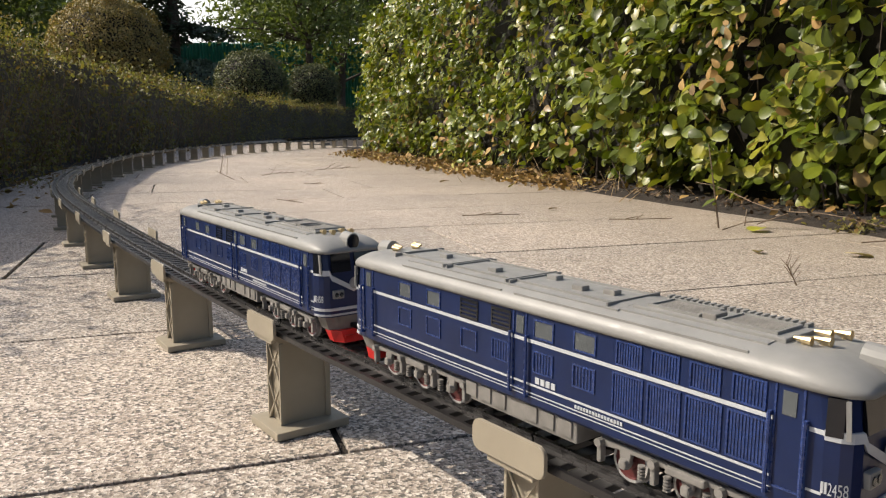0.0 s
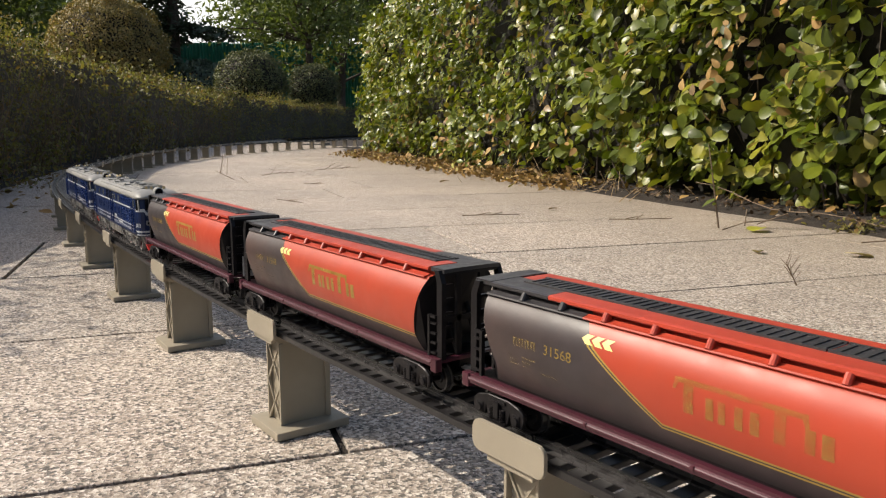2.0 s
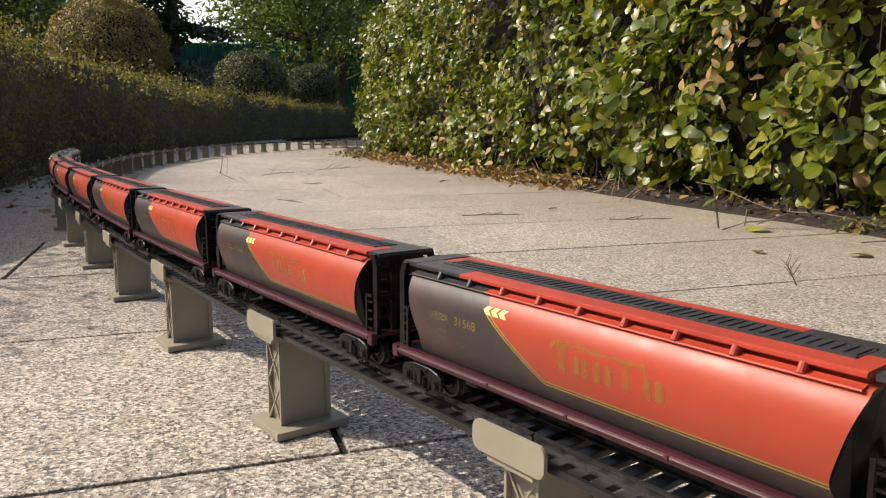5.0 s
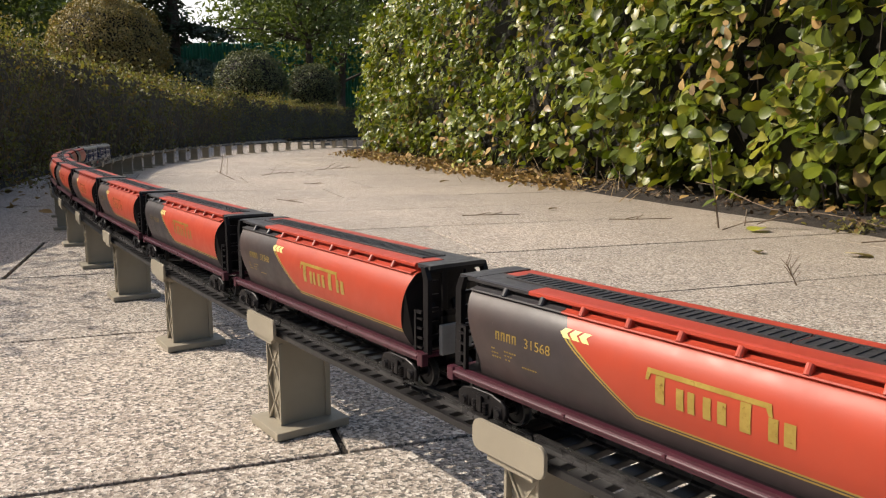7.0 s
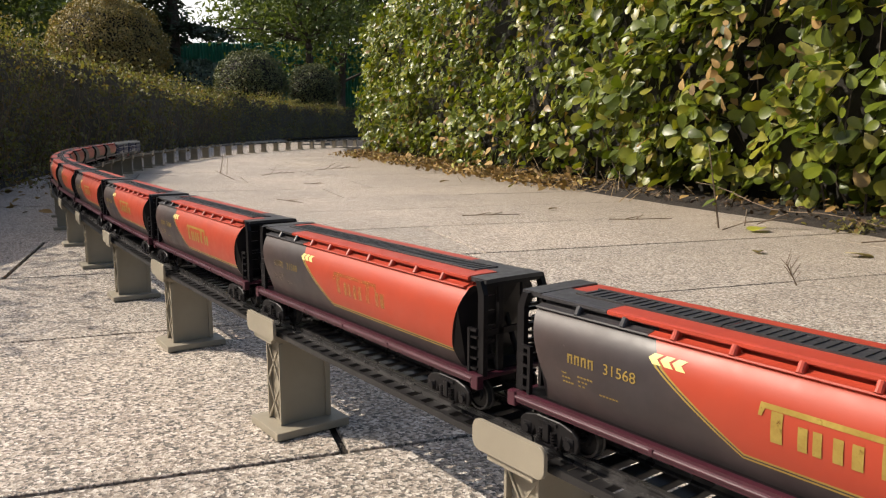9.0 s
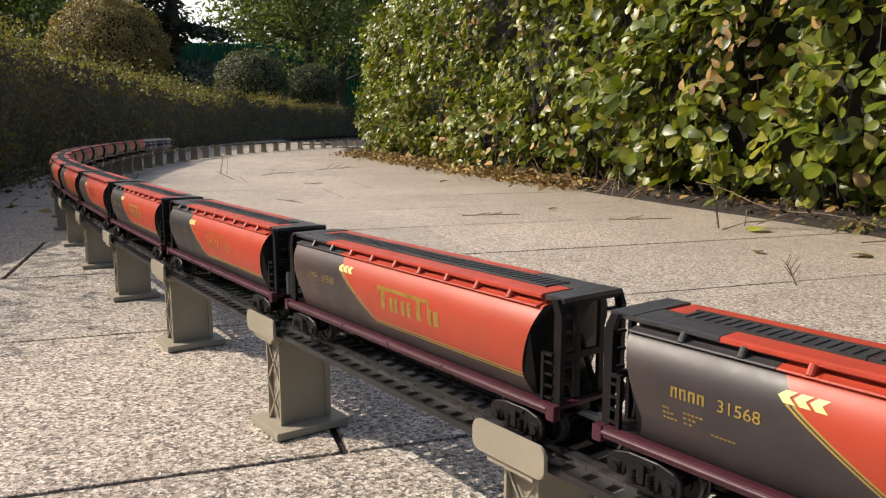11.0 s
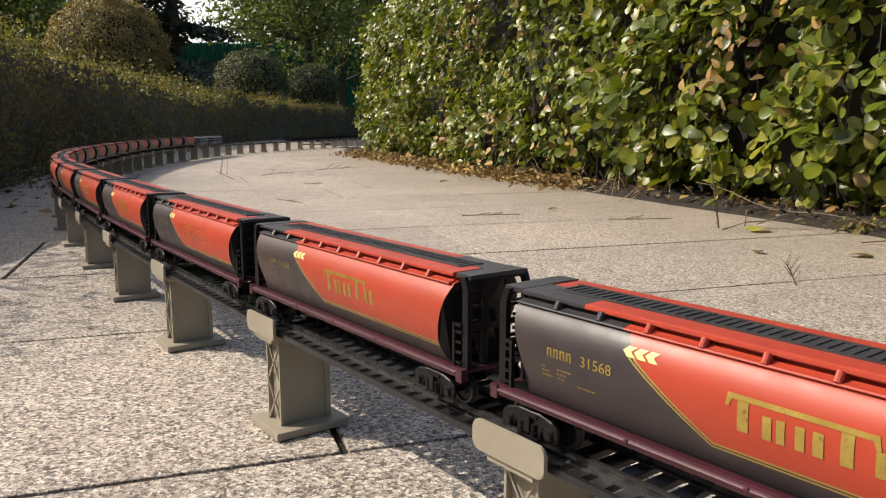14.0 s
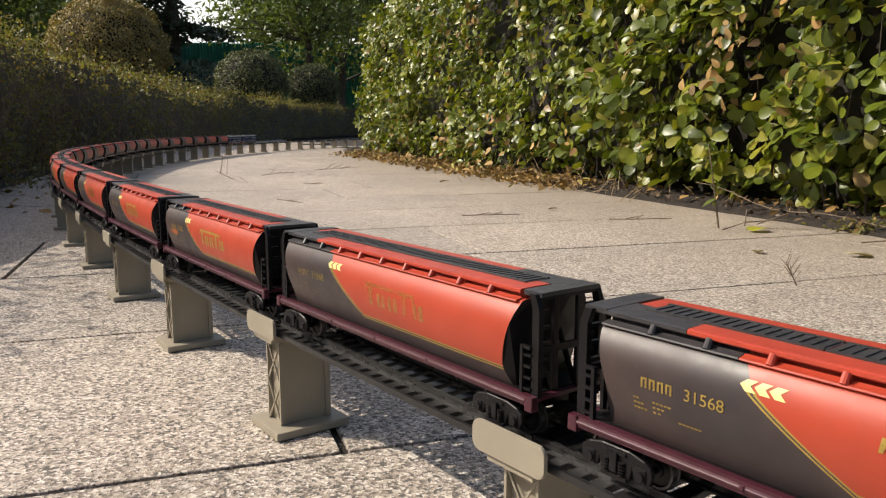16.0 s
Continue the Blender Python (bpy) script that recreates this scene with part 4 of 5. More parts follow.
def build_bogie(parent, x, axles, r, frame_poly, frame_y, mats, extras=None, wheel_mats=(BLACK, BLACK), springs=(), wheel_y=0.0096):
    bm = bmesh.new()
    box(bm, x - 0.0028, x + 0.0028, -frame_y + 0.0012, frame_y - 0.0012, r * 0.7, r * 1.75, 0.0004)
    for a in axles:
        rod(bm, (x + a, -frame_y + 0.001, r), (x + a, frame_y - 0.001, r), 0.0010, seg=8)
    bog = part("bogie", bm, mats, parent)
    for sgn in (1, -1):
        bm = bmesh.new()
        prism(bm, [(x + px, pz) for px, pz in frame_poly], sgn * (frame_y - 0.0008), sgn * (frame_y + 0.0008))
        recalc(bm)
        bmesh.ops.bevel(bm, geom=bm.edges[:], offset=0.0003, segments=1, affect="EDGES")
        for a in axles:
            rod(bm, (x + a, sgn * (frame_y + 0.0004), r), (x + a, sgn * (frame_y + 0.0019), r), 0.0019, 0.0014, 10)
        for sx_ in springs:
            for q in range(5):
                rod(bm, (x + sx_, sgn * (frame_y + 0.0010), r * 0.62 + q * 0.0009), (x + sx_, sgn * (frame_y + 0.0010), r * 0.62 + q * 0.0009 + 0.0005), 0.0011, seg=8)
        if extras:
            extras(bm, x, sgn)
        part("sideframe", bm, mats, bog)
    wm = wheel_mesh(r, 0.0026, wheel_mats)
    for a in axles:
        for sgn in (1, -1):
            part("wheel", wm, None, bog, at=Matrix.Translation((x + a, sgn * wheel_y, r)) @ (Matrix.Identity(4) if sgn > 0 else Matrix.Rotation(math.pi, 4, "Z")))
    return bog


def trim(ob, ky, kz, kx=1.0):
    """Bring the upper works to the model's true length, width and height over the bogies."""
    m = Matrix.Diagonal((kx, ky, kz, 1))
    done = set()
    for o in ob.children_recursive:
        o.matrix_basis.translation = m @ o.matrix_basis.translation
        if o.data.name not in done:
            done.add(o.data.name)
            o.data.transform(m)


def build_hopper(kind="clear", tank=None):
    h = thing("hopper_wagon", {"clear": "red and dark grey hopper wagon, gold print, maroon sills", "worn": "red and dark grey hopper wagon with worn gold print",
                               "faint": "red and dark grey hopper wagon, gold print nearly gone"}[kind] if tank is None else "red and dark grey hopper wagon with rubbed orange patch", "model wagon", "wagons of the train")
    # tank skin
    bm = bmesh.new()
    zs = [0.0131 + (0.0455 - 0.0131) * (1 - math.cos(math.pi * i / 26)) / 2 for i in range(27)]
    prof = [(max(tank_y(z), 0.004), z) for z in zs]
    loop_ = prof + [(-y, z) for y, z in prof[::-1]]
    loop_ = [(y, min(z, 0.0418)) for y, z in loop_]
    rings = []
    for f in np.linspace(-1, 1, 9):
        rings.append([(f * (tank_end(z) + (0.0 if abs(y) > 0.001 else 0)), y, z) for y, z in loop_])
    loft(bm, rings, caps=False)
    part("tank", recalc(bm), tank or TANK, h, smooth=True)
    for sgn in (1, -1):
        bm = bmesh.new()
        r0 = [(sgn * tank_end(z), y, z) for y, z in loop_]
        r1 = [(sgn * (tank_end(z) - 0.004), y * 0.80, 0.0315 + (z - 0.0315) * 0.86) for y, z in loop_]
        loft(bm, [r0, r1], caps=True)
        part("tank_end", recalc(bm), BLACK, h)
    # upright wall between the tank's shoulders and the roof
    for sgn in (1, -1):
        for x0, x1, mt in ((-0.0815, 0.0405, RED), (0.0407, 0.0830, ROOFBLACK)):
            a, b = sorted((sgn * x0, sgn * x1))
            c, d = sorted((0.0, sgn * 0.0116))
            part("coaming", box(bmesh.new(), a, b, c, d, 0.0412, 0.0439), mt, h)
    # roof: two slopes, red with dark ends
    def slope(x0, x1, half, nm, mt, lift=0.0):
        bm = bmesh.new()
        sec = [(-half, 0.0436), (-half, 0.0448 + lift), (-0.0080, 0.0449 + lift), (0.0080, 0.0449 + lift), (half, 0.0448 + lift), (half, 0.0436), (0.0080, 0.0438), (-0.0080, 0.0438)]
        loft(bm, [[(x0, y, z) for y, z in sec], [(x1, y, z) for y, z in sec]])
        return part(nm, recalc(bm), mt, h)

    def roof_half(x0, x1, sgn, nm, mt):
        """One slope of the roof with a lip along its eaves; the far slope is painted the other way round."""
        bm = bmesh.new()
        sec = [(0.0001, 0.0438), (0.0001, 0.0450), (0.0080, 0.0450), (0.0136, 0.0449), (0.0144, 0.0446), (0.0145, 0.0438), (0.0140, 0.0434), (0.0100, 0.0436), (0.0080, 0.0438)]
        loft(bm, [[(sgn * x, sgn * y, z) for y, z in sec] for x in (x0, x1)])
        return part(nm, recalc(bm), mt, h)

    for sgn in (1, -1):
        roof_half(-0.0815, 0.0565, sgn, "roof", RED)
        roof_half(0.0567, 0.0830, sgn, "roof_end", ROOFBLACK)
    for sgn in (1, -1):
        a, b = sorted((sgn * 0.0832, sgn * 0.0912))
        slope(a, b, 0.0142, "end_canopy", ROOFBLACK, 0.0002)
    # rail under the eaves with lugs
    for sgn in (1, -1):
        for x0, x1, mt in ((-0.0815, 0.0405, RED), (0.0407, 0.0830, ROOFBLACK)):
            bm = bmesh.new()
            sec = [(0.0136, 0.0414), (0.0162, 0.0411), (0.0166, 0.0414), (0.0164, 0.0418), (0.0148, 0.0420), (0.0136, 0.0424)]
            loft(bm, [[(sgn * x, sgn * y, z) for y, z in sec] for x in (x0, x1)])
            part("eaves_ledge", recalc(bm), mt, h)
        lug = {}
        for mt, nm in ((RED, "r"), (ROOFBLACK, "b")):
            b2 = bmesh.new()
            rod(b2, (0, 0.0004, -0.0012), (0, -0.0012, 0.0010), 0.0010, 0.0010, seg=10)
            box(b2, -0.0008, 0.0008, -0.0024, -0.0004, -0.0012, 0.0012, 0.0004)
            lug[nm] = mesh_of(b2, "lug", mt)
        for i in range(9):
            x = 0.0665 - i * 0.0168
            part("lug", lug["b" if x * sgn > 0.042 else "r"], None, h, at=Matrix.Translation((x, sgn * 0.0158, 0.0428)) @ (Matrix.Identity(4) if sgn > 0 else Matrix.Diagonal((1, -1, 1, 1))))
    # roof walk: three gratings end to end
    for x0, x1 in ((-0.0755, -0.0254), (-0.0250, 0.0250), (0.0254, 0.0755)):
        bm = bmesh.new()
        for y in (-0.0054, 0.0054):
            box(bm, x0, x1, y - 0.0006, y + 0.0006, 0.0449, 0.0455)
        n = 17
        for i in range(n):
            x = x0 + 0.0015 + (x1 - x0 - 0.003) * i / (n - 1)
            box(bm, x - 0.00065, x + 0.00065, -0.0050, 0.0050, 0.0448, 0.0454)
        box(bm, x0, x1, -0.0056, 0.0056, 0.0448, 0.04512)
        part("roof_walk", bm, ROOFBLACK, h)
    # underframe
    bm = bmesh.new()
    box(bm, -0.088, 0.088, -0.0036, 0.0036, 0.0092, 0.0128)
    for x in (-0.036, 0.0, 0.036):
        loft(bm, [[(x - 0.013, -0.011, 0.0135), (x + 0.013, -0.011, 0.0135), (x + 0.013, 0.011, 0.0135), (x - 0.013, 0.011, 0.0135)],
                  [(x - 0.006, -0.006, 0.0085), (x + 0.006, -0.006, 0.0085), (x + 0.006, 0.006, 0.0085), (x - 0.006, 0.006, 0.0085)]])
    box(bm, -0.0890, 0.0890, -0.0166, 0.0166, 0.0126, 0.0147)
    part("underframe", recalc(bm), BLACK, h)
    for sgn in (1, -1):
        bm = bmesh.new()
        yo = 0.0195
        sec = [(0.0160, 0.0148), (yo - 0.0008, 0.0149), (yo - 0.0008, 0.0141), (yo - 0.0002, 0.0138), (yo, 0.0135), (yo, 0.0130), (yo - 0.0007, 0.0128), (yo - 0.0007, 0.0119), (0.0160, 0.0119)]
        loft(bm, [[(x, sgn * y, z) for y, z in sec] for x in (-0.0890, -0.03, 0.03, 0.0890)])
        part("side_sill", recalc(bm), PURPLE, h)
        bm = box(bmesh.new(), sgn * 0.0892, sgn * 0.0918, -0.0160, 0.0160, 0.0130, 0.0144, 0.0003)
        part("end_beam", bm, PURPLE, h)
        for y in (0.0178, -0.0178):
            bm = box(bmesh.new(), sgn * 0.0891, sgn * 0.0926, y - 0.0016, y + 0.0016, 0.0104, 0.0150, 0.0005)
            part("corner_foot", bm, PURPLE, h)
        for x in (-0.036, 0.0, 0.036):
            part("stake_pocket", box(bmesh.new(), x - 0.0006, x + 0.0006, sgn * (yo - 0.0010), sgn * (yo + 0.0003), 0.0129, 0.0141, 0.0002), PURPLE, h)
        # end frame
        bm = bmesh.new()
        for y in (-0.0058, 0.0058):
            box(bm, sgn * 0.0888, sgn * 0.0902, y - 0.0013, y + 0.0013, 0.0134, 0.0448, 0.0002)
        for y in (-0.0148, 0.0148):
            # corner post, bent in below the canopy
            poly = [(sgn * px, pz) for px, pz in ((0.0888, 0.0140), (0.0918, 0.0140), (0.0918, 0.0404), (0.0898, 0.0446), (0.0872, 0.0446), (0.0888, 0.0404))]
            prism(bm, poly, y - 0.0011, y + 0.0011)
        box(bm, sgn * 0.0888, sgn * 0.0902, -0.0140, 0.0140, 0.0265, 0.0285)
        box(bm, sgn * 0.0886, sgn * 0.0904, -0.0140, 0.0140, 0.0425, 0.0445)
        recalc(bm)
        beam(bm, (sgn * 0.0890, 0.0055, 0.014), (sgn * 0.0790, 0.0055, 0.034), 0.0014, 0.0014)
        beam(bm, (sgn * 0.0890, -0.0055, 0.014), (sgn * 0.0790, -0.0055, 0.034), 0.0014, 0.0014)
        ef = part("end_frame", bm, BLACK, h)
        for y in (1, -1):
            bm = bmesh.new()
            box(bm, sgn * 0.0846, sgn * 0.0858, y * 0.0164 - 0.0008, y * 0.0164 + 0.0008, 0.0144, 0.0292)
            box(bm, sgn * 0.0848, sgn * 0.0890, y * 0.0164 - 0.0006, y * 0.0164 + 0.0006, 0.0282, 0.0292)
            for i in range(4):
                box(bm, sgn * 0.0850, sgn * 0.0892, y * 0.0164 - 0.0005, y * 0.0164 + 0.0005, 0.0158 + i * 0.0034, 0.0165 + i * 0.0034)
            part("ladder", bm, BLACK, h)
            for i in range(5):
                bm = bmesh.new()
                box(bm, sgn * 0.0892, sgn * 0.0905, y * 0.0132 - 0.0042 * (1 if y > 0 else 0), y * 0.0132 + 0.0042 * (0 if y > 0 else 1), 0.0195 + i * 0.0048, 0.0205 + i * 0.0048)
                part("rung", bm, BLACK, ef)
        bm = box(bmesh.new(), sgn * 0.086, sgn * 0.0955, -0.0013, 0.0013, 0.0078, 0.0096, 0.0003)
        box(bm, sgn * 0.0945, sgn * 0.0995, -0.0008, 0.0026 if sgn > 0 else 0.0008, 0.0066, 0.0106, 0.0004)
        part("coupler", bm, STEEL if kind == "worn" else BLACK, h)
    for j, (name, bm, mt, lab) in enumerate(hopper_prints(kind)):
        part(name, bm, mt, h, lab)
    trim(h, 0.924, 1.083)
    fp = [(-0.0126, 0.0060), (-0.0122, 0.0084), (-0.0100, 0.0100), (-0.0050, 0.0112), (0.0050, 0.0112), (0.0100, 0.0100), (0.0122, 0.0084), (0.0126, 0.0060), (0.0118, 0.0034), (0.0066, 0.0034), (0.0058, 0.0064), (0.0048, 0.0022), (-0.0048, 0.0022), (-0.0058, 0.0064), (-0.0066, 0.0034), (-0.0118, 0.0034)]

    def bogie_castings(bm, x, sgn):
        y = sgn * 0.0162
        box(bm, x - 0.0013, x + 0.0013, y - sgn * 0.0008, y + sgn * 0.0014, 0.0040, 0.0098, 0.0004)
        box(bm, x - 0.0046, x + 0.0046, y - sgn * 0.0008, y + sgn * 0.0010, 0.0022, 0.0034, 0.0003)
        box(bm, x - 0.0040, x + 0.0040, y - sgn * 0.0008, y + sgn * 0.0008, 0.0092, 0.0104, 0.0003)
        for dx in (-0.0090, 0.0090):
            box(bm, x + dx - 0.0018, x + dx + 0.0018, y - sgn * 0.0008, y + sgn * 0.0006, 0.0036, 0.0078, 0.0005)

    for x in (0.0755, -0.0740):
        build_bogie(h, x, (-0.0090, 0.0090), 0.0056, fp, 0.0156, BLACK, bogie_castings, (BLACK, WHEELDARK), (-0.0026, 0.0026))
    return h


# ---- diesel locomotive ----
LOCO_SEC = [(0.0178, 0.0122), (0.0185, 0.0130), (0.0187, 0.0200), (0.0187, 0.0300), (0.0185, 0.0405)]


def loco_plan(x):
    """How the sides draw in towards the cab fronts."""
    return float(np.interp(abs(x), [0.0, 0.0900, 0.0945, 0.0975, 0.0995, 0.1005], [1, 1, 0.985, 0.93, 0.84, 0.70]))


def loco_side(x, z, off=0.0):
    y = float(np.interp(z, [0.0122, 0.0130, 0.02, 0.03, 0.0405], [0.0178, 0.0185, 0.0187, 0.0187, 0.0185]))
    return y * loco_plan(x) + off


def loco_roof_z(y, k):
    """Height of the roof over y; k shrinks it at the ends."""
    q = min(1.0, abs(y) / 0.0188)
    return 0.0405 + (0.0052 * (1 - q ** 4.0) ** 0.60) * k


def side_patch(bm, x0, x1, z0, z1, off, sgn, mat=0, n=3):
    """A thin plate on the side."""
    xs = np.linspace(x0, x1, n)
    rings = []
    for x in xs:
        ya, yb = loco_side(x, z0), loco_side(x, z1)
        rings.append([(x, sgn * (ya - 0.0006), z0), (x, sgn * (ya + off), z0), (x, sgn * (yb + off), z1), (x, sgn * (yb - 0.0006), z1)])
    loft(bm, rings)


def build_loco():
    l = thing("diesel_locomotive", "navy blue toy diesel locomotive with grey roof and white side stripes", "model locomotive", "locomotives of the train")
    xs = [-0.1005, -0.0995, -0.0975, -0.0945, -0.0900, -0.045, 0, 0.045, 0.0900, 0.0945, 0.0975, 0.0995, 0.1005]
    bm = bmesh.new()
    rings = []
    for x in xs:
        k = loco_plan(x)
        half = [(y * k, z) for y, z in LOCO_SEC]
        rake = lambda z: (0.0022 * max(0.0, (z - 0.029) / 0.0115)) * (1 if x > 0 else -1) * (1 if abs(x) > 0.094 else 0)
        rings.append([(x - rake(z), y, z) for y, z in half] + [(x - rake(z), -y, z) for y, z in half[::-1]])
    loft(bm, rings)
    part("body", recalc(bm), BLUE, l)
    # roof
    bm = bmesh.new()
    rings = []
    for x in [-0.1015, -0.1005, -0.0985, -0.0950, -0.0900, -0.0840, -0.04, 0, 0.04, 0.0840, 0.0900, 0.0950, 0.0985, 0.1005, 0.1015]:
        a = abs(x)
        k = float(np.interp(a, [0.084, 0.090, 0.095, 0.0985, 0.1005, 0.1015], [1, 0.94, 0.78, 0.52, 0.28, 0.1]))
        w = float(np.interp(a, [0.090, 0.095, 0.0985, 0.1005, 0.1015], [1.0, 0.975, 0.90, 0.80, 0.68]))
        ring = []
        for i in range(19):
            f = -math.cos(math.pi * i / 18)
            ring.append((x, f * 0.0192 * w, loco_roof_z(f * 0.0188, k) + 0.0001))
        ring = ring[::-1]
        ring.append((x, -0.0192 * w, 0.0396))
        ring.append((x, 0.0192 * w, 0.0396))
        rings.append(ring)
    loft(bm, rings)
    recalc(bm)
    part("roof", bm, ROOFGREY, l, smooth=True)
    # flat deck let into the roof, with a step along its edge
    bm = bmesh.new()
    for x0, x1, w in ((-0.0775, -0.0345, 0.0126), (-0.0343, 0.0655, 0.0136)):
        z = loco_roof_z(w, 1.0)
        loft(bm, [[(x, -w, z - 0.0010), (x, -w, z + 0.0006), (x, -w * 0.5, 0.0460), (x, w * 0.5, 0.0460), (x, w, z + 0.0006), (x, w, z - 0.0010)] for x in (x0, x1)])
    part("roof_deck", recalc(bm), ROOFGREY, l)
    # roof hatches, ribs and fans
    for x0, x1 in ((0.045, 0.075), (0.012, 0.043), (-0.030, 0.010)):
        bm = bmesh.new()
        for y in (-0.0095, 0.0095):
            box(bm, x0, x1, y - 0.0003, y + 0.0003, 0.0445, 0.0464)
        for x in (x0, x1):
            box(bm, x - 0.0003, x + 0.0003, -0.0130, 0.0130, 0.0445, 0.0465)
        part("hatch_edge", bm, ROOFGREY, l)
    for x, y in ((0.058, 0.0), (0.026, 0.004), (0.004, -0.003), (-0.012, 0.003), (-0.022, 0.0)):
        bm = box(bmesh.new(), x - 0.0022, x + 0.0022, y - 0.0018, y + 0.0018, 0.0450, 0.0474, 0.0003)
        part("roof_box", bm, ROOFGREY if x > 0 else BOGIEGREY, l)
    bm = bmesh.new()
    box(bm, -0.080, -0.036, -0.0090, 0.0090, 0.0452, 0.0467, 0.0003)
    part("fan_housing", bm, ROOFGREY, l)
    for x0, x1 in ((-0.0560, -0.0400), (-0.0770, -0.0610)):
        bm = bmesh.new()
        for xa, xb, ya, yb in ((x0, x1, 0.0066, 0.0074), (x0, x1, -0.0054, -0.0046), (x0, x0 + 0.0008, -0.0046, 0.0066), (x1 - 0.0008, x1, -0.0046, 0.0066)):
            box(bm, xa, xb, ya, yb, 0.0466, 0.0474)
        part("fan_frame", bm, ROOFGREY, l)
        bm = bmesh.new()
        for i in range(8):
            y = -0.0036 + i * 0.0013
            box(bm, x0 + 0.0010, x1 - 0.0010, y - 0.0003, y + 0.0003, 0.0466, 0.0470)
        part("fan_grille", bm, BOGIEGREY, l)
    part("roof_box", box(bmesh.new(), -0.0605, -0.0565, 0.0010, 0.0070, 0.0462, 0.0482, 0.0004), BOGIEGREY, l)
    bm = bmesh.new()
    for i in range(22):
        x = -0.078 + i * 0.0019
        box(bm, x, x + 0.0009, -0.0092, -0.0060, 0.0460, 0.0476)
    part("roof_ribs", bm, ROOFGREY, l)
    for sgn in (1, -1):
        bm = bmesh.new()
        for x0, x1 in ((0.010, 0.065), (-0.075, 0.004)):
            beam(bm, (x0, sgn * 0.0168, 0.0438), (x1, sgn * 0.0168, 0.0438), 0.0006, 0.0006)
        part("roof_gutter", bm, ROOFGREY, l)
        bm = bmesh.new()
        rod(bm, (sgn * 0.094, 0, 0.0444), (sgn * 0.1008, 0, 0.0440), 0.0036, seg=16)
        hl = part("headlight", bm, ROOFGREY, l)
        bm = bmesh.new()
        rod(bm, (sgn * 0.1006, 0, 0.0440), (sgn * 0.1013, 0, 0.04395), 0.0031, seg=16)
        part("lens", bm, GLASS, hl)
        for dx, y, dd in ((0.083, 0.0065, 1), (0.086, 0.003, 1), (0.083, -0.004, 1), (0.086, -0.0075, 1)):
            bm = bmesh.new()
            x = sgn * dx
            rod(bm, (x - sgn * 0.0024, y, 0.0468), (x + sgn * 0.0018, y, 0.0468), 0.0005, 0.0012, 9)
            rod(bm, (x, y, 0.0440), (x, y, 0.0468), 0.0006, seg=6)
            part("horn", bm, BRASS, l)
    # stripes
    for sgn in (1, -1):
        for z0, z1, nm in ((0.0311, 0.0321, "stripe"), (0.0184, 0.0190, "stripe"), (0.0160, 0.0163, "stripe"), (0.0150, 0.0152, "stripe")):
            bm = bmesh.new()
            side_patch(bm, -0.0945, 0.0945, z0, z1, 0.00018, sgn, n=7)
            part(nm, recalc(bm), WHITE, l)
    for e in (1, -1):
        bm = bmesh.new()
        # white band round the nose, dipping to the middle, and two bumper bands
        for za, zb, w in ((0.0302, 0.0225, 0.0022), (0.0150, 0.0150, 0.0012), (0.0128, 0.0128, 0.0008)):
            ring = []
            for i in range(13):
                f = i / 12 * 2 - 1
                xx = [0.0945, 0.0975, 0.0995, 0.1006, 0.1009, 0.1010, 0.1010][min(6, int((1 - abs(f)) * 6.001))]
                yy = math.copysign(loco_side(min(xx, 0.1005), 0.025) + 0.0002, f) if abs(f) > 0.35 else f / 0.35 * 0.0128
                z = zb + (za - zb) * min(1.0, abs(f) * 2.2)
                ring.append((e * xx, yy, z, w))
            rr = [[(x, y, z), (x - e * 0.0008, y * 0.95, z), (x - e * 0.0008, y * 0.95, z + w), (x, y, z + w)] for x, y, z, w in ring]
            loft(bm, rr)
        part("nose_band", recalc(bm), WHITE, l)
        bm = bmesh.new()
        for y0, y1 in ((0.0012, 0.0118), (-0.0118, -0.0012)):
            loft(bm, [[(e * 0.0990, y0, 0.0315), (e * 0.0990, y1, 0.0315), (e * 0.0990, y1, 0.0395), (e * 0.0990, y0, 0.0395)],
                      [(e * 0.1008, y0, 0.0315), (e * 0.1006, y1, 0.0315), (e * 0.0992, y1, 0.0395), (e * 0.0994, y0, 0.0395)]])
        part("windscreen", recalc(bm), GLASS, l)
        for y in (0.0088, -0.0088):
            bm = box(bmesh.new(), e * 0.0985, e * 0.1018, y - 0.0030, y + 0.0030, 0.0202, 0.0238, 0.0005)
            lamp = part("lamp_box", bm, ROOFGREY, l)
            for q in (0.0013, -0.0013):
                part("lens", rod(bmesh.new(), (e * 0.1016, y + q, 0.0220), (e * 0.1021, y + q, 0.0220), 0.0010, seg=10), GLASS, lamp)
        bm = bmesh.new()
        rod(bm, (e * 0.1006, 0, 0.0262), (e * 0.1014, 0, 0.0262), 0.0024, seg=16)
        part("emblem", bm, STEEL, l, "round grey emblem")
        # skirt and red pilot
        bm = bmesh.new()
        loft(bm, [[(e * 0.0900, -0.0150, 0.0122), (e * 0.0985, -0.0150, 0.0122), (e * 0.1000, -0.0085, 0.0122), (e * 0.1000, 0.0085, 0.0122), (e * 0.0985, 0.0150, 0.0122), (e * 0.0900, 0.0150, 0.0122)],
                  [(e * 0.0905, -0.0125, 0.0062), (e * 0.0975, -0.0125, 0.0062), (e * 0.0990, -0.0080, 0.0062), (e * 0.0990, 0.0080, 0.0062), (e * 0.0975, 0.0125, 0.0062), (e * 0.0905, 0.0125, 0.0062)]])
        part("skirt", recalc(bm), BOGIEGREY, l)
        bm = bmesh.new()
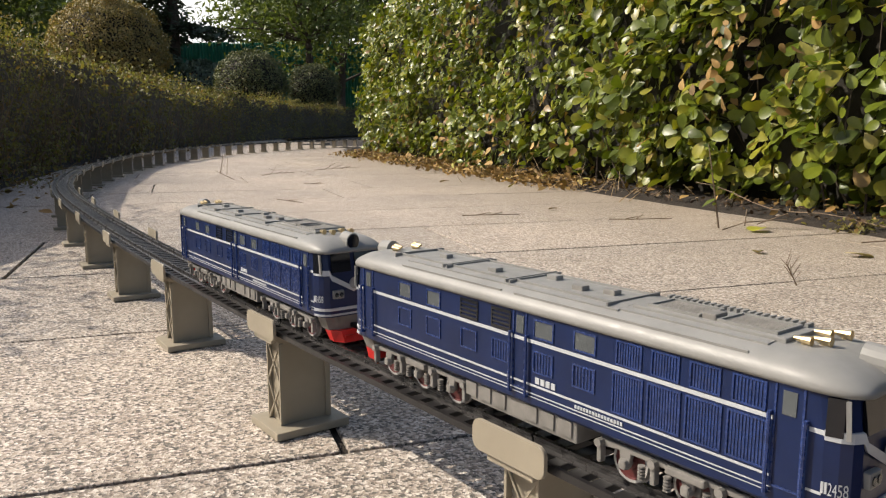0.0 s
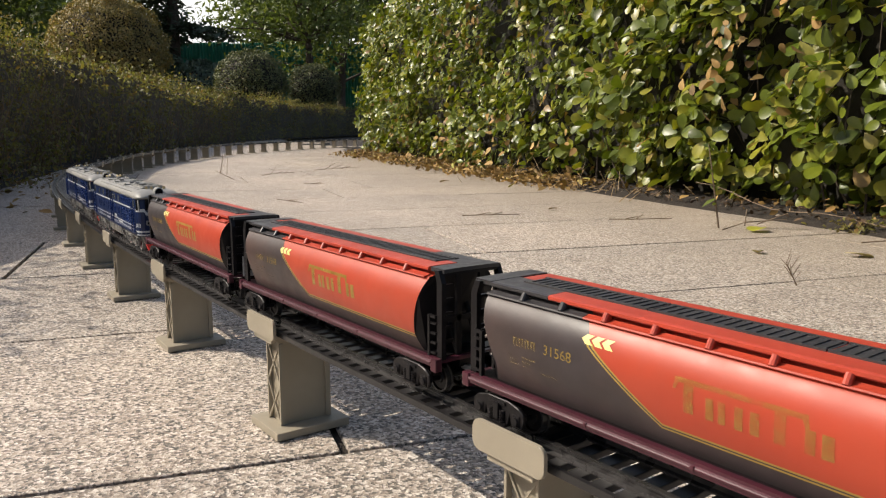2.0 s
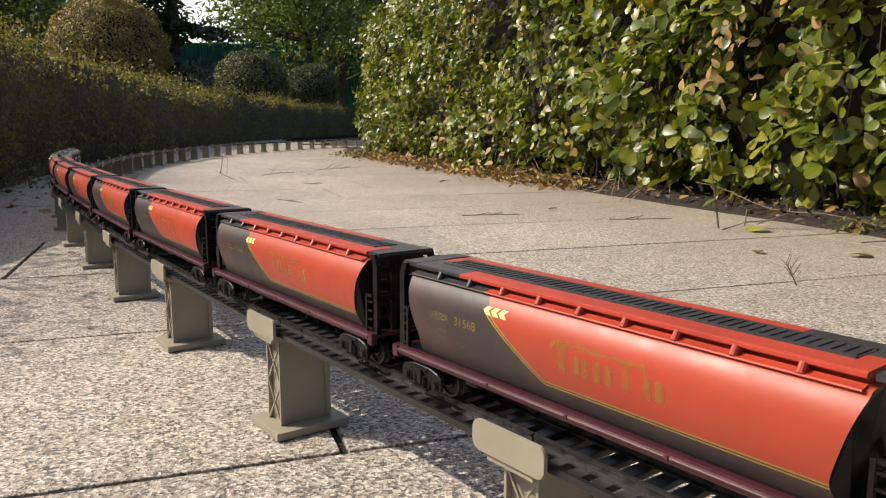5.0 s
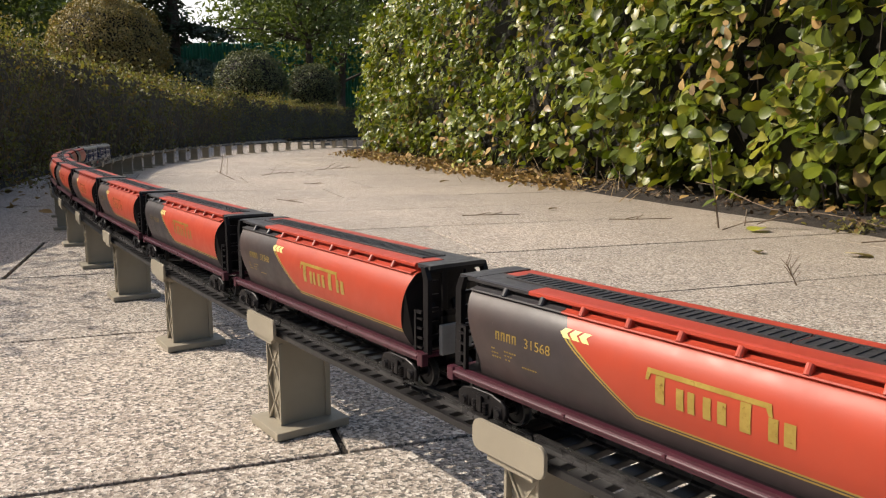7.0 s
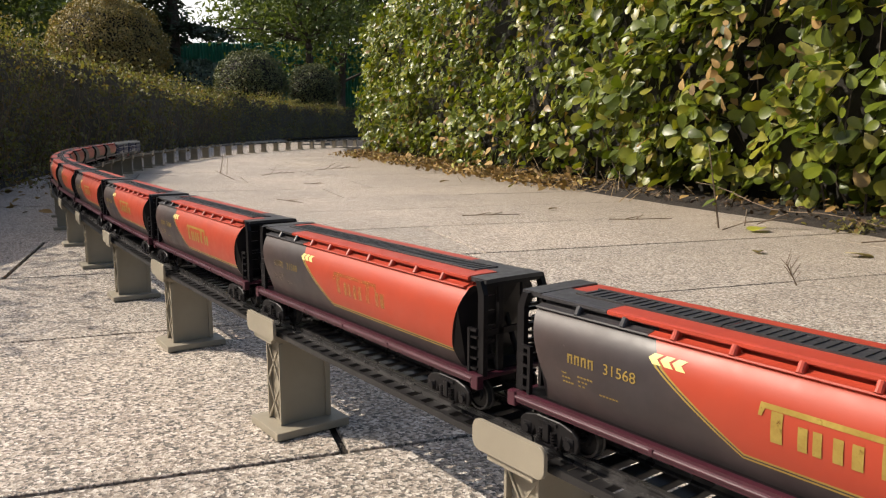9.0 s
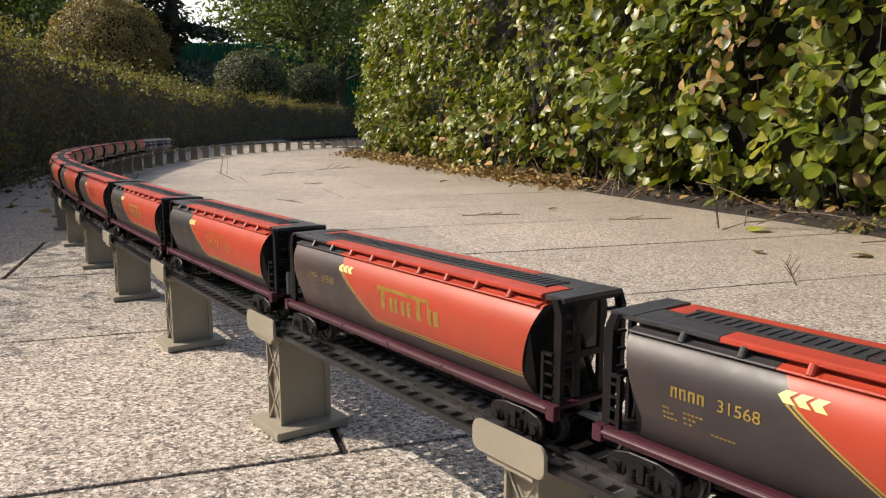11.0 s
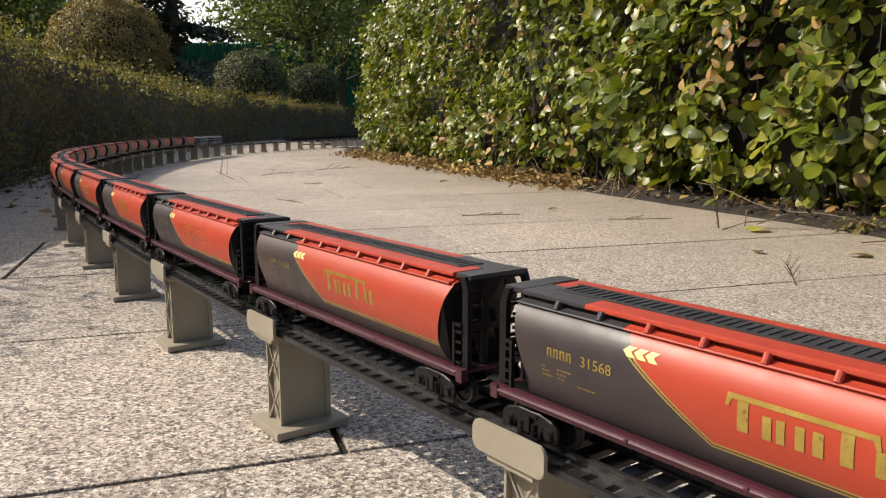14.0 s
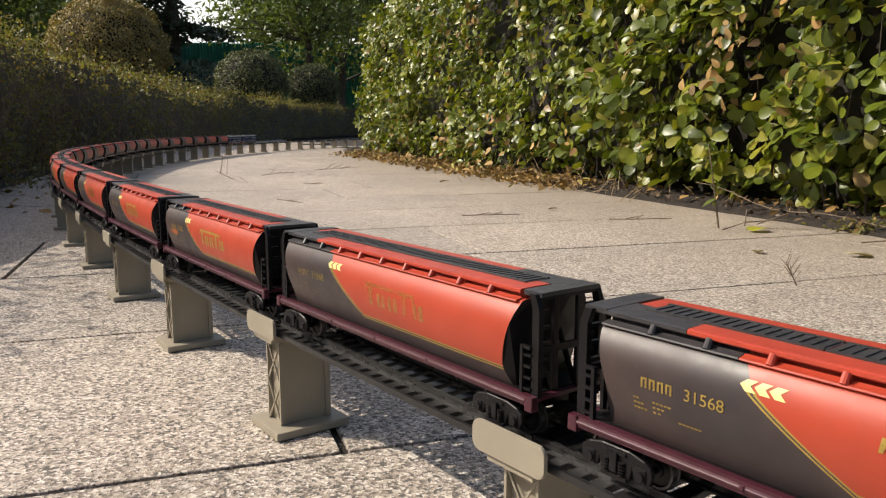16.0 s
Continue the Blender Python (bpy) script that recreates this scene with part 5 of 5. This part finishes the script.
        loft(bm, [[(e * 0.0930, -0.0122, 0.0062), (e * 0.0985, -0.0122, 0.0062), (e * 0.1015, -0.0080, 0.0062), (e * 0.1015, 0.0080, 0.0062), (e * 0.0985, 0.0122, 0.0062), (e * 0.0930, 0.0122, 0.0062)],
                  [(e * 0.0945, -0.0105, 0.0012), (e * 0.0990, -0.0105, 0.0012), (e * 0.1035, -0.0070, 0.0012), (e * 0.1035, 0.0070, 0.0012), (e * 0.0990, 0.0105, 0.0012), (e * 0.0945, 0.0105, 0.0012)]])
        for y in (-0.004, 0.004):
            box(bm, e * 0.1010, e * 0.1034, y - 0.0026, y + 0.0026, 0.0034, 0.0042)
        part("pilot", recalc(bm), PILOT, l)
        bm = box(bmesh.new(), e * 0.098, e * 0.1165, -0.0013, 0.0013, 0.0068, 0.0086, 0.0003)
        part("coupler", bm, BLACK, l)
    # side fittings
    def framed(nm, x0, x1, z0, z1, sgn, inner, mt, ribs=0, level=False):
        bm = bmesh.new()
        w = 0.0005
        for a, b, c, d_ in ((x0, x1, z1 - w, z1), (x0, x1, z0, z0 + w), (x0, x0 + w, z0 + w, z1 - w), (x1 - w, x1, z0 + w, z1 - w)):
            side_patch(bm, a, b, c, d_, 0.00035, sgn, n=2)
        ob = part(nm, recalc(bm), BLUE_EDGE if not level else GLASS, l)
        n = ribs
        for i in range(n):
            bm = bmesh.new()
            if level:
                z = z0 + (z1 - z0) * (i + 0.6) / n
                side_patch(bm, x0 + w, x1 - w, z - 0.0004, z + 0.0002, 0.0004, sgn, n=2)
                part("slat", recalc(bm), GLASS, ob)
            else:
                x = x0 + (x1 - x0) * (i + 0.7) / n
                side_patch(bm, x - 0.0003, x + 0.0002, z0 + w, z1 - w, 0.00016, sgn, n=2)
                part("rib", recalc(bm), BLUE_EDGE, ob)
        if inner:
            bm = bmesh.new()
            side_patch(bm, x0 + w, x1 - w, z0 + w, z1 - w, 0.00012, sgn, n=2)
            part("pane", recalc(bm), mt, ob)
        return ob

    for sgn in (1, -1):
        for x in (0.0612, 0.0436):
            framed("window", x - 0.0041, x + 0.0041, 0.0328, 0.0384, sgn, True, WINGREY)
        for x in (-0.0109, -0.0270):
            framed("window", x - 0.0042, x + 0.0042, 0.0328, 0.0384, sgn, True, WINGREY)
        for x in (0.0239, 0.0080):
            framed("shutter", x - 0.0046, x + 0.0046, 0.0325, 0.0388, sgn, False, None, 5, True)
        for x in (0.0612, 0.0436, 0.0239, 0.0080, -0.0109, -0.0270):
            framed("vent_panel", x - 0.0042, x + 0.0042, 0.0226, 0.0292, sgn, False, None, 0 if x > 0.02 else 7)
        for i in range(4):
            x = -0.0424 - i * 0.01147
            framed("radiator_panel", x - 0.0043, x + 0.0043, 0.0325, 0.0390, sgn, False, None, 10)
            framed("radiator_panel", x - 0.0051, x + 0.0051, 0.0196, 0.0306, sgn, False, None, 12)
        for x, w in ((-0.0865, 0.0035), (-0.0007, 0.0030), (0.0865, 0.0035)):
            d = framed("door", x - w, x + w, 0.0165, 0.0398, sgn, False, None)
            bm = bmesh.new()
            side_patch(bm, x - 0.0016, x + 0.0016, 0.0330, 0.0382, 0.0002, sgn, n=2)
            part("pane", recalc(bm), WINGREY, d)
            for q in (-w - 0.0006, w + 0.0006):
                bm = rod(bmesh.new(), (x + q, sgn * (loco_side(x, 0.03) + 0.0011), 0.0148), (x + q, sgn * (loco_side(x, 0.03) + 0.0011), 0.0330), 0.0005, seg=6)
                for z in (0.0150, 0.0328):
                    box(bm, x + q - 0.0004, x + q + 0.0004, sgn * (loco_side(x, 0.03) - 0.0002), sgn * (loco_side(x, 0.03) + 0.0012), z - 0.0004, z + 0.0004)
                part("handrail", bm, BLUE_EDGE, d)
        for e in (1, -1):
            bm = bmesh.new()
            xa, xb = sorted((e * 0.0945, e * 0.0978))
            side_patch(bm, xa, xb, 0.0312, 0.0392, 0.00035, sgn, n=4)
            part("cab_window", recalc(bm), GLASS, l)
            bm = bmesh.new()
            beam(bm, (e * 0.0988, sgn * 0.0170, 0.0310), (e * 0.0982, sgn * 0.0172, 0.0390), 0.0010, 0.0010)
            part("cab_pillar", bm, ROOFGREY, l)
        # battery boxes between the bogies
        bm = bmesh.new()
        for i in range(7):
            x = -0.0188 + i * 0.0072
            if i == 3:
                continue
            box(bm, x - 0.0027, x + 0.0027, sgn * 0.0163, sgn * 0.0170, 0.0068, 0.0116, 0.0002)
            box(bm, x - 0.0004, x + 0.0004, sgn * 0.0157, sgn * 0.0142, 0.0085, 0.0094)
        part("box_lid", bm, BOGIEGREY, l)
        # lettering on the sides: number, and bars for the rest
        bm = text_mesh("2458", 0.0040)
        bmesh.ops.rotate(bm, verts=bm.verts, cent=(0, 0, 0), matrix=Matrix.Rotation(radians(90), 3, "X"))
        cx = -0.0957
        for v in bm.verts:
            x = cx - v.co.x * 0.45 if sgn > 0 else cx - 0.0041 + v.co.x * 0.45
            v.co = (x, sgn * (loco_side(x, 0.02) + 0.0003), 0.0188 + v.co.z)
        part("number", bm, WHITE, l)
        bm = bmesh.new()
        for i in range(4):
            x = -0.0080 - i * 0.0022
            side_patch(bm, x - 0.0016, x, 0.0196, 0.0214, 0.0003, sgn, n=2)
        for x in (-0.0944, -0.0951):
            side_patch(bm, x - 0.0005, x, 0.0190, 0.0214, 0.0003, sgn, n=2)
        for i in range(16):
            x = -0.024 - i * 0.0011
            side_patch(bm, x - 0.0007, x, 0.0168, 0.0177, 0.0003, sgn, n=2)
        part("lettering", recalc(bm), WHITE, l)
    bm = box(bmesh.new(), -0.0232, 0.0252, -0.0164, 0.0164, 0.0054, 0.0124, 0.0006)
    part("battery_box", bm, BOGIEGREY, l)

    trim(l, 0.920, 1.081, 1.03)

    def lumps(bm, x, sgn):
        y = sgn * 0.0144
        for dx in (-0.0290, -0.0102, 0.0102, 0.0290):
            rod(bm, (x + dx, y, 0.0100), (x + dx, y + sgn * 0.0020, 0.0100), 0.0013, seg=8)
            box(bm, x + dx - 0.0008, x + dx + 0.0008, y - sgn * 0.001, y + sgn * 0.0012, 0.0040, 0.0100, 0.0003)
        for dx in (-0.0205, 0.0, 0.0205):
            box(bm, x + dx - 0.0012, x + dx + 0.0012, y - sgn * 0.0008, y + sgn * 0.0014, 0.0048, 0.0076, 0.0005)
        box(bm, x - 0.006, x + 0.006, y - sgn * 0.0008, y + sgn * 0.0018, 0.0092, 0.0114, 0.0005)

    fp = [(-0.0300, 0.0112), (0.0300, 0.0112), (0.0305, 0.0085)]
    for a in (0.0205, 0.0, -0.0205):
        fp += [(a + 0.0022, 0.0094), (a + 0.0014, 0.0050), (a - 0.0014, 0.0050), (a - 0.0022, 0.0094)]
    fp += [(-0.0305, 0.0085)]
    for x in (0.0585, -0.0620):
        build_bogie(l, x, (-0.0205, 0.0, 0.0205), 0.0061, fp, 0.0136, BOGIEGREY, lumps, (WHEELRED, WHEELRIM), (-0.0145, -0.0060, 0.0060, 0.0145), 0.0118)
    return l


WORN, FAINT, SMEARED, PLATED = (2, 4, 17, 19, 15, 8), (3, 5, 6, 7, 12, 14, 18, 22), (21,), (1, 5, 9, 14)


def travel(t):
    """How far the first wagon's middle has come along the line."""
    ts = [0.0, 0.3, 1.0, 2.3, 3.8, 5.2, 7.0, 8.5, 10.2, 12.0, 14.0, 16.0]
    dv = [0.0100, 0.0034, 0.0029, 0.0002, -0.0026, -0.0018, -0.0014, 0.0020, 0.0032, 0.0008, 0.0, 0.0008]
    return 0.282157 * t - 0.1725 + float(np.interp(t, ts, dv))


def build_train():
    train = []
    kinds = {"clear": build_hopper("clear"), "worn": build_hopper("worn"), "faint": build_hopper("faint"), "smear": build_hopper("clear", TANK_SMEAR)}
    firsts = {}
    for i in range(1, 26):
        k = "smear" if i in SMEARED else "worn" if i in WORN else "faint" if i in FAINT else "clear"
        if k not in firsts:
            ob = firsts[k] = kinds[k]
        else:
            ob = copy_thing(kinds[k], Matrix.Identity(4))
        train.append((ob, -0.2 * (i - 1), 0.0755))
    for i in PLATED:
        bm = box(bmesh.new(), -0.0940, -0.0918, -0.0045, 0.0095, 0.0146, 0.0262, 0.0003)
        part("end_plate", bm, STEEL, train[i - 1][0], "plain grey plate on the wagon end")
    l2 = build_loco()
    l1 = copy_thing(l2, Matrix.Identity(4))
    train += [(l2, 0.2205, 0.060), (l1, 0.4545, 0.060)]
    return train


# ---- litter and small growth ----
def build_litter():
    rng = np.random.default_rng(5)
    n = 3600
    uu = np.where(rng.random(n) < 0.85, rng.uniform(0.9, 3.5, n), rng.uniform(-0.7, 3.6, n))
    dens = np.where(uu > 0.8, rng.normal(0.01, 0.055, n), -np.abs(rng.normal(0.02, 0.07, n)))
    p = HR_P0[None, :] + HR_DIR[None, :] * uu[:, None] + np.array([-0.944, -0.331])[None, :] * dens[:, None]
    pos = np.stack([p[:, 0], p[:, 1], np.abs(rng.normal(0.004, 0.010, n)) + np.where(dens < 0.0, 0.012, 0.006)], 1)
    nrm = rng.normal(size=(n, 3)) * 0.6 + np.array([0, 0, 1.0])
    ob = tagged(new("leaf_litter", leaf_cloud("leaf_litter", pos, nrm, rng.uniform(0.008, 0.028, n), rng, LEAF_DRY, "small")), "dry brown leaf litter along the foot of the hedge", "leaf litter", kind="stuff")
    # dark rotting leaves and crumbs on the earth under the near end
    m_ = 650
    uu = rng.uniform(-0.7, 1.4, m_)
    p = HR_P0[None, :] + HR_DIR[None, :] * uu[:, None] + np.array([0.944, 0.331])[None, :] * (np.abs(rng.normal(0.0, 0.07, m_)) - 0.02)[:, None]
    pos = np.stack([p[:, 0], p[:, 1], 0.010 + np.abs(rng.normal(0.002, 0.006, m_))], 1)
    tagged(new("leaf_litter", leaf_cloud("leaf_litter", pos, rng.normal(size=(m_, 3)) * 0.6 + np.array([0, 0, 1.0]), rng.uniform(0.006, 0.017, m_), rng, LEAF_ROT, "small")), "dark rotting leaves on the earth under the hedge", "leaf litter", kind="stuff")
    # dry stalks in the litter
    bm = bmesh.new()
    for _ in range(240):
        u = rng.uniform(0.5, 3.5)
        q = HR_P0 + HR_DIR * u + np.array([-0.944, -0.331]) * rng.normal(0.0, 0.05)
        w = rng.uniform(0, 6.28)
        l_ = rng.uniform(0.02, 0.09)
        a = Vector((q[0], q[1], 0.003))
        rod(bm, a, a + Vector((l_ * 0.7 * math.cos(w), l_ * 0.7 * math.sin(w), l_ * rng.uniform(0.1, 0.9))), 0.0010, 0.0005, 4)
    tagged(new("dry_grass", mesh_of(bm, "dry_grass", STRAW)), "dry straw-coloured stalks along the hedge foot", "dry grass", kind="stuff")
    n = 500
    i = rng.integers(3, 9, n)
    P = np.array(HL_PATH)
    q = P[i] + (P[i + 1] - P[i]) * rng.random(n)[:, None] + np.stack([np.abs(rng.normal(0.0, 0.10, n)), np.zeros(n)], 1)
    pos = np.stack([q[:, 0], q[:, 1], np.abs(rng.normal(0.003, 0.004, n)) + 0.002], 1)
    tagged(new("leaf_litter", leaf_cloud("leaf_litter", pos, rng.normal(size=(n, 3)) * 0.4 + np.array([0, 0, 1.0]), rng.uniform(0.012, 0.03, n), rng, LEAF_DRY, "small")), "fallen leaves and weeds along the shaded hedge", "leaf litter", kind="stuff")
    # single leaves on the slabs
    for x, y, s, a, lab, mt in ((0.505, 1.205, 0.040, 0.2, "yellow-green fallen leaf lying on the slabs", LEAF_YELLOW), (0.504, 0.955, 0.036, 0.1, "curled tan leaf lying on the slabs", LEAF_PALE),
                                (0.403, 0.972, 0.020, 0.5, "small brown dead leaf on the slabs", LEAF_PALE), (0.225, 1.491, 0.022, 0.0, "small brown dead leaf on the slabs", LEAF_DRY), (0.018, 2.268, 0.032, 0.3, "pale dry leaf on the slabs", LEAF_DRY)):
        me = leaf_cloud("fallen_leaf", np.array([(0.0, 0.0, 0.0)]), np.array([(0.05, 0.1, 1.0)]), np.array([s]), rng, mt, "broad")
        ob = tagged(new("fallen_leaf", me), lab, "leaf")
        ob.matrix_basis = pose(x, y, 0.0045, 0, 0, math.degrees(a))
    # twigs lying about
    def twig(pts, r, label):
        bm = bmesh.new()
        for a, b in pts:
            rod(bm, a, b, r, r * 0.6, 5)
        tagged(new("twig", mesh_of(bm, "twig", TWIG)), label, "twig")

    for cx, cy, L_, ang, nb, lift in ((-0.62, 2.55, 0.20, 2.2, 3, 0.05), (-0.50, 2.72, 0.14, 0.3, 3, 0.02), (-0.36, 3.05, 0.22, 0.1, 3, 0.02), (-0.33, 2.30, 0.10, -0.6, 1, 0.004), (-0.30, 1.75, 0.16, -0.9, 2, 0.004),
                                      (0.08, 1.48, 0.14, 0.1, 2, 0.003), (0.31, 1.42, 0.13, 0.0, 3, 0.004), (-0.87, 2.22, 0.42, 2.08, 1, 0.004), (-0.28, 4.2, 0.3, 1.9, 4, 0.09), (0.46, 1.31, 0.20, 0.5, 2, 0.02), (-0.12, 3.2, 0.14, 2.4, 2, 0.03), (-0.9, 1.50, 0.14, 0.4, 2, 0.003), (0.60, 1.15, 0.20, 0.25, 2, 0.006)):
        pts = []
        L_ *= 0.75
        cx, cy = cx * 1.085, cy * 0.934
        a = Vector((cx - L_ / 2 * math.cos(ang), cy - L_ / 2 * math.sin(ang), 0.003))
        b = Vector((cx + L_ / 2 * math.cos(ang), cy + L_ / 2 * math.sin(ang), 0.003 + lift * 0.4))
        m = a.lerp(b, 0.5) + Vector((*(rng.normal(size=2) * 0.012), lift * 0.2))
        pts += [(a, m), (m, b)]
        for _ in range(nb):
            s0 = a.lerp(b, rng.uniform(0.2, 0.8))
            s0.z = 0.003 + lift * 0.2
            w = ang + rng.choice([-1, 1]) * rng.uniform(0.4, 1.0)
            pts.append((s0, s0 + Vector((L_ * 0.3 * math.cos(w), L_ * 0.3 * math.sin(w), lift * rng.uniform(0.4, 1.2)))))
        twig(pts, 0.0010, "thin dry twig lying on the granite slabs")
    # little sprig standing on the slabs
    bm = bmesh.new()
    o = Vector((0.362, 0.774, 0.0))
    top = o + Vector((-0.010, 0.004, 0.022))
    rod(bm, o, top, 0.0009, 0.0006, 5)
    for k in range(9):
        f = 0.25 + 0.75 * k / 8
        w = 0.4 + k * 2.4
        q = o.lerp(top, f)
        rod(bm, q, q + Vector((0.009 * math.cos(w), 0.009 * math.sin(w), 0.009 + 0.003 * (k % 3))), 0.0005, 0.0003, 4)
    tagged(new("sprig", mesh_of(bm, "sprig", TWIG)), "tiny dry sprig standing on the slabs", "sprig")
    # sapling at the hedge foot
    s = thing("sapling", "thin upright weed with narrow green leaves at the hedge foot", "plant")
    o = Vector((0.443, 1.230, 0.0))
    tip = o + Vector((-0.020, 0.01, 0.135))
    part("stem", rod(bmesh.new(), o, tip, 0.0016, 0.0008, 6), TWIG, s)
    pos, nrm = [], []
    for k in range(16):
        f = 0.3 + 0.7 * k / 15
        pos.append(tuple(o.lerp(tip, f)))
        nrm.append((rng.normal() * 0.5, -0.6 + rng.normal() * 0.3, 0.9))
    tagged(part("leaves", leaf_cloud("leaves", np.array(pos), np.array(nrm), rng.uniform(0.014, 0.026, 16), rng, LEAF_NEAR, "plain", 0.5), None, s), kind="stuff")
    # trailing stem along the hedge foot
    bm = bmesh.new()
    last = None
    for k in range(15):
        f = k / 14
        q = HR_P0 + HR_DIR * (0.45 - 0.75 * f) + np.array([-0.944, -0.331]) * 0.0
        p3 = Vector((q[0], q[1], 0.050 - 0.035 * math.sin(f * 3.1416) + 0.006 * math.sin(f * 17)))
        if last:
            rod(bm, last, p3, 0.0008, 0.0008, 5)
        last = p3
    tagged(new("trailing_stem", mesh_of(bm, "trailing_stem", TWIG)), "thin bare stem trailing along the hedge foot", "stem")
    # low cushion of small leaves at the hedge foot
    m_ = 260
    c = rng.normal(size=(m_, 3)) * np.array([0.030, 0.016, 0.006]) + np.array([0.664, 1.181, 0.008])
    c[:, 2] = np.maximum(np.abs(c[:, 2]), 0.003)
    tagged(new("weed_tuft", leaf_cloud("weed_tuft", c, rng.normal(size=(m_, 3)) * 0.6 + np.array([0, 0, 1.0]), rng.uniform(0.005, 0.011, m_), rng, LEAF_SMALL, "small")), "low tuft of small yellow-green weeds on the slab edge", "weed", kind="stuff")
    # pebbles
    for j in range(14):
        bm = bmesh.new()
        bmesh.ops.create_icosphere(bm, subdivisions=2, radius=1.0)
        for v in bm.verts:
            v.co *= 1 + 0.25 * noise.noise(v.co * 1.3 + Vector((j * 3.1, 0, 0)))
        u = rng.uniform(-0.1, 1.6)
        q = HR_P0 + HR_DIR * u + np.array([0.944, 0.331]) * rng.uniform(0.0, 0.07)
        r = rng.uniform(0.004, 0.008)
        ob = tagged(new("pebble", mesh_of(bm, "pebble", GRANITE, True)), "small pale pebble among the leaf litter", "pebble", "pebbles at the hedge foot")
        ob.matrix_basis = Matrix.Translation((q[0], q[1], r * 0.5)) @ Matrix.Diagonal((r, r * 0.8, r * 0.6, 1))


# ---- build ----
build_ground()
build_beds()
build_track()
build_piers()
build_hedge_broad()
build_hedge_low()
build_background()
TRAIN = build_train()
build_litter()
build_paving()


def motions():
    for ob, off, half in TRAIN:
        rows = []
        for i in range(0, 65):
            t = i * 0.25
            rows.append((t, chord_pose(travel(t) + off, half, RAIL_TOP)))
        walk(ob, rows)


motions()
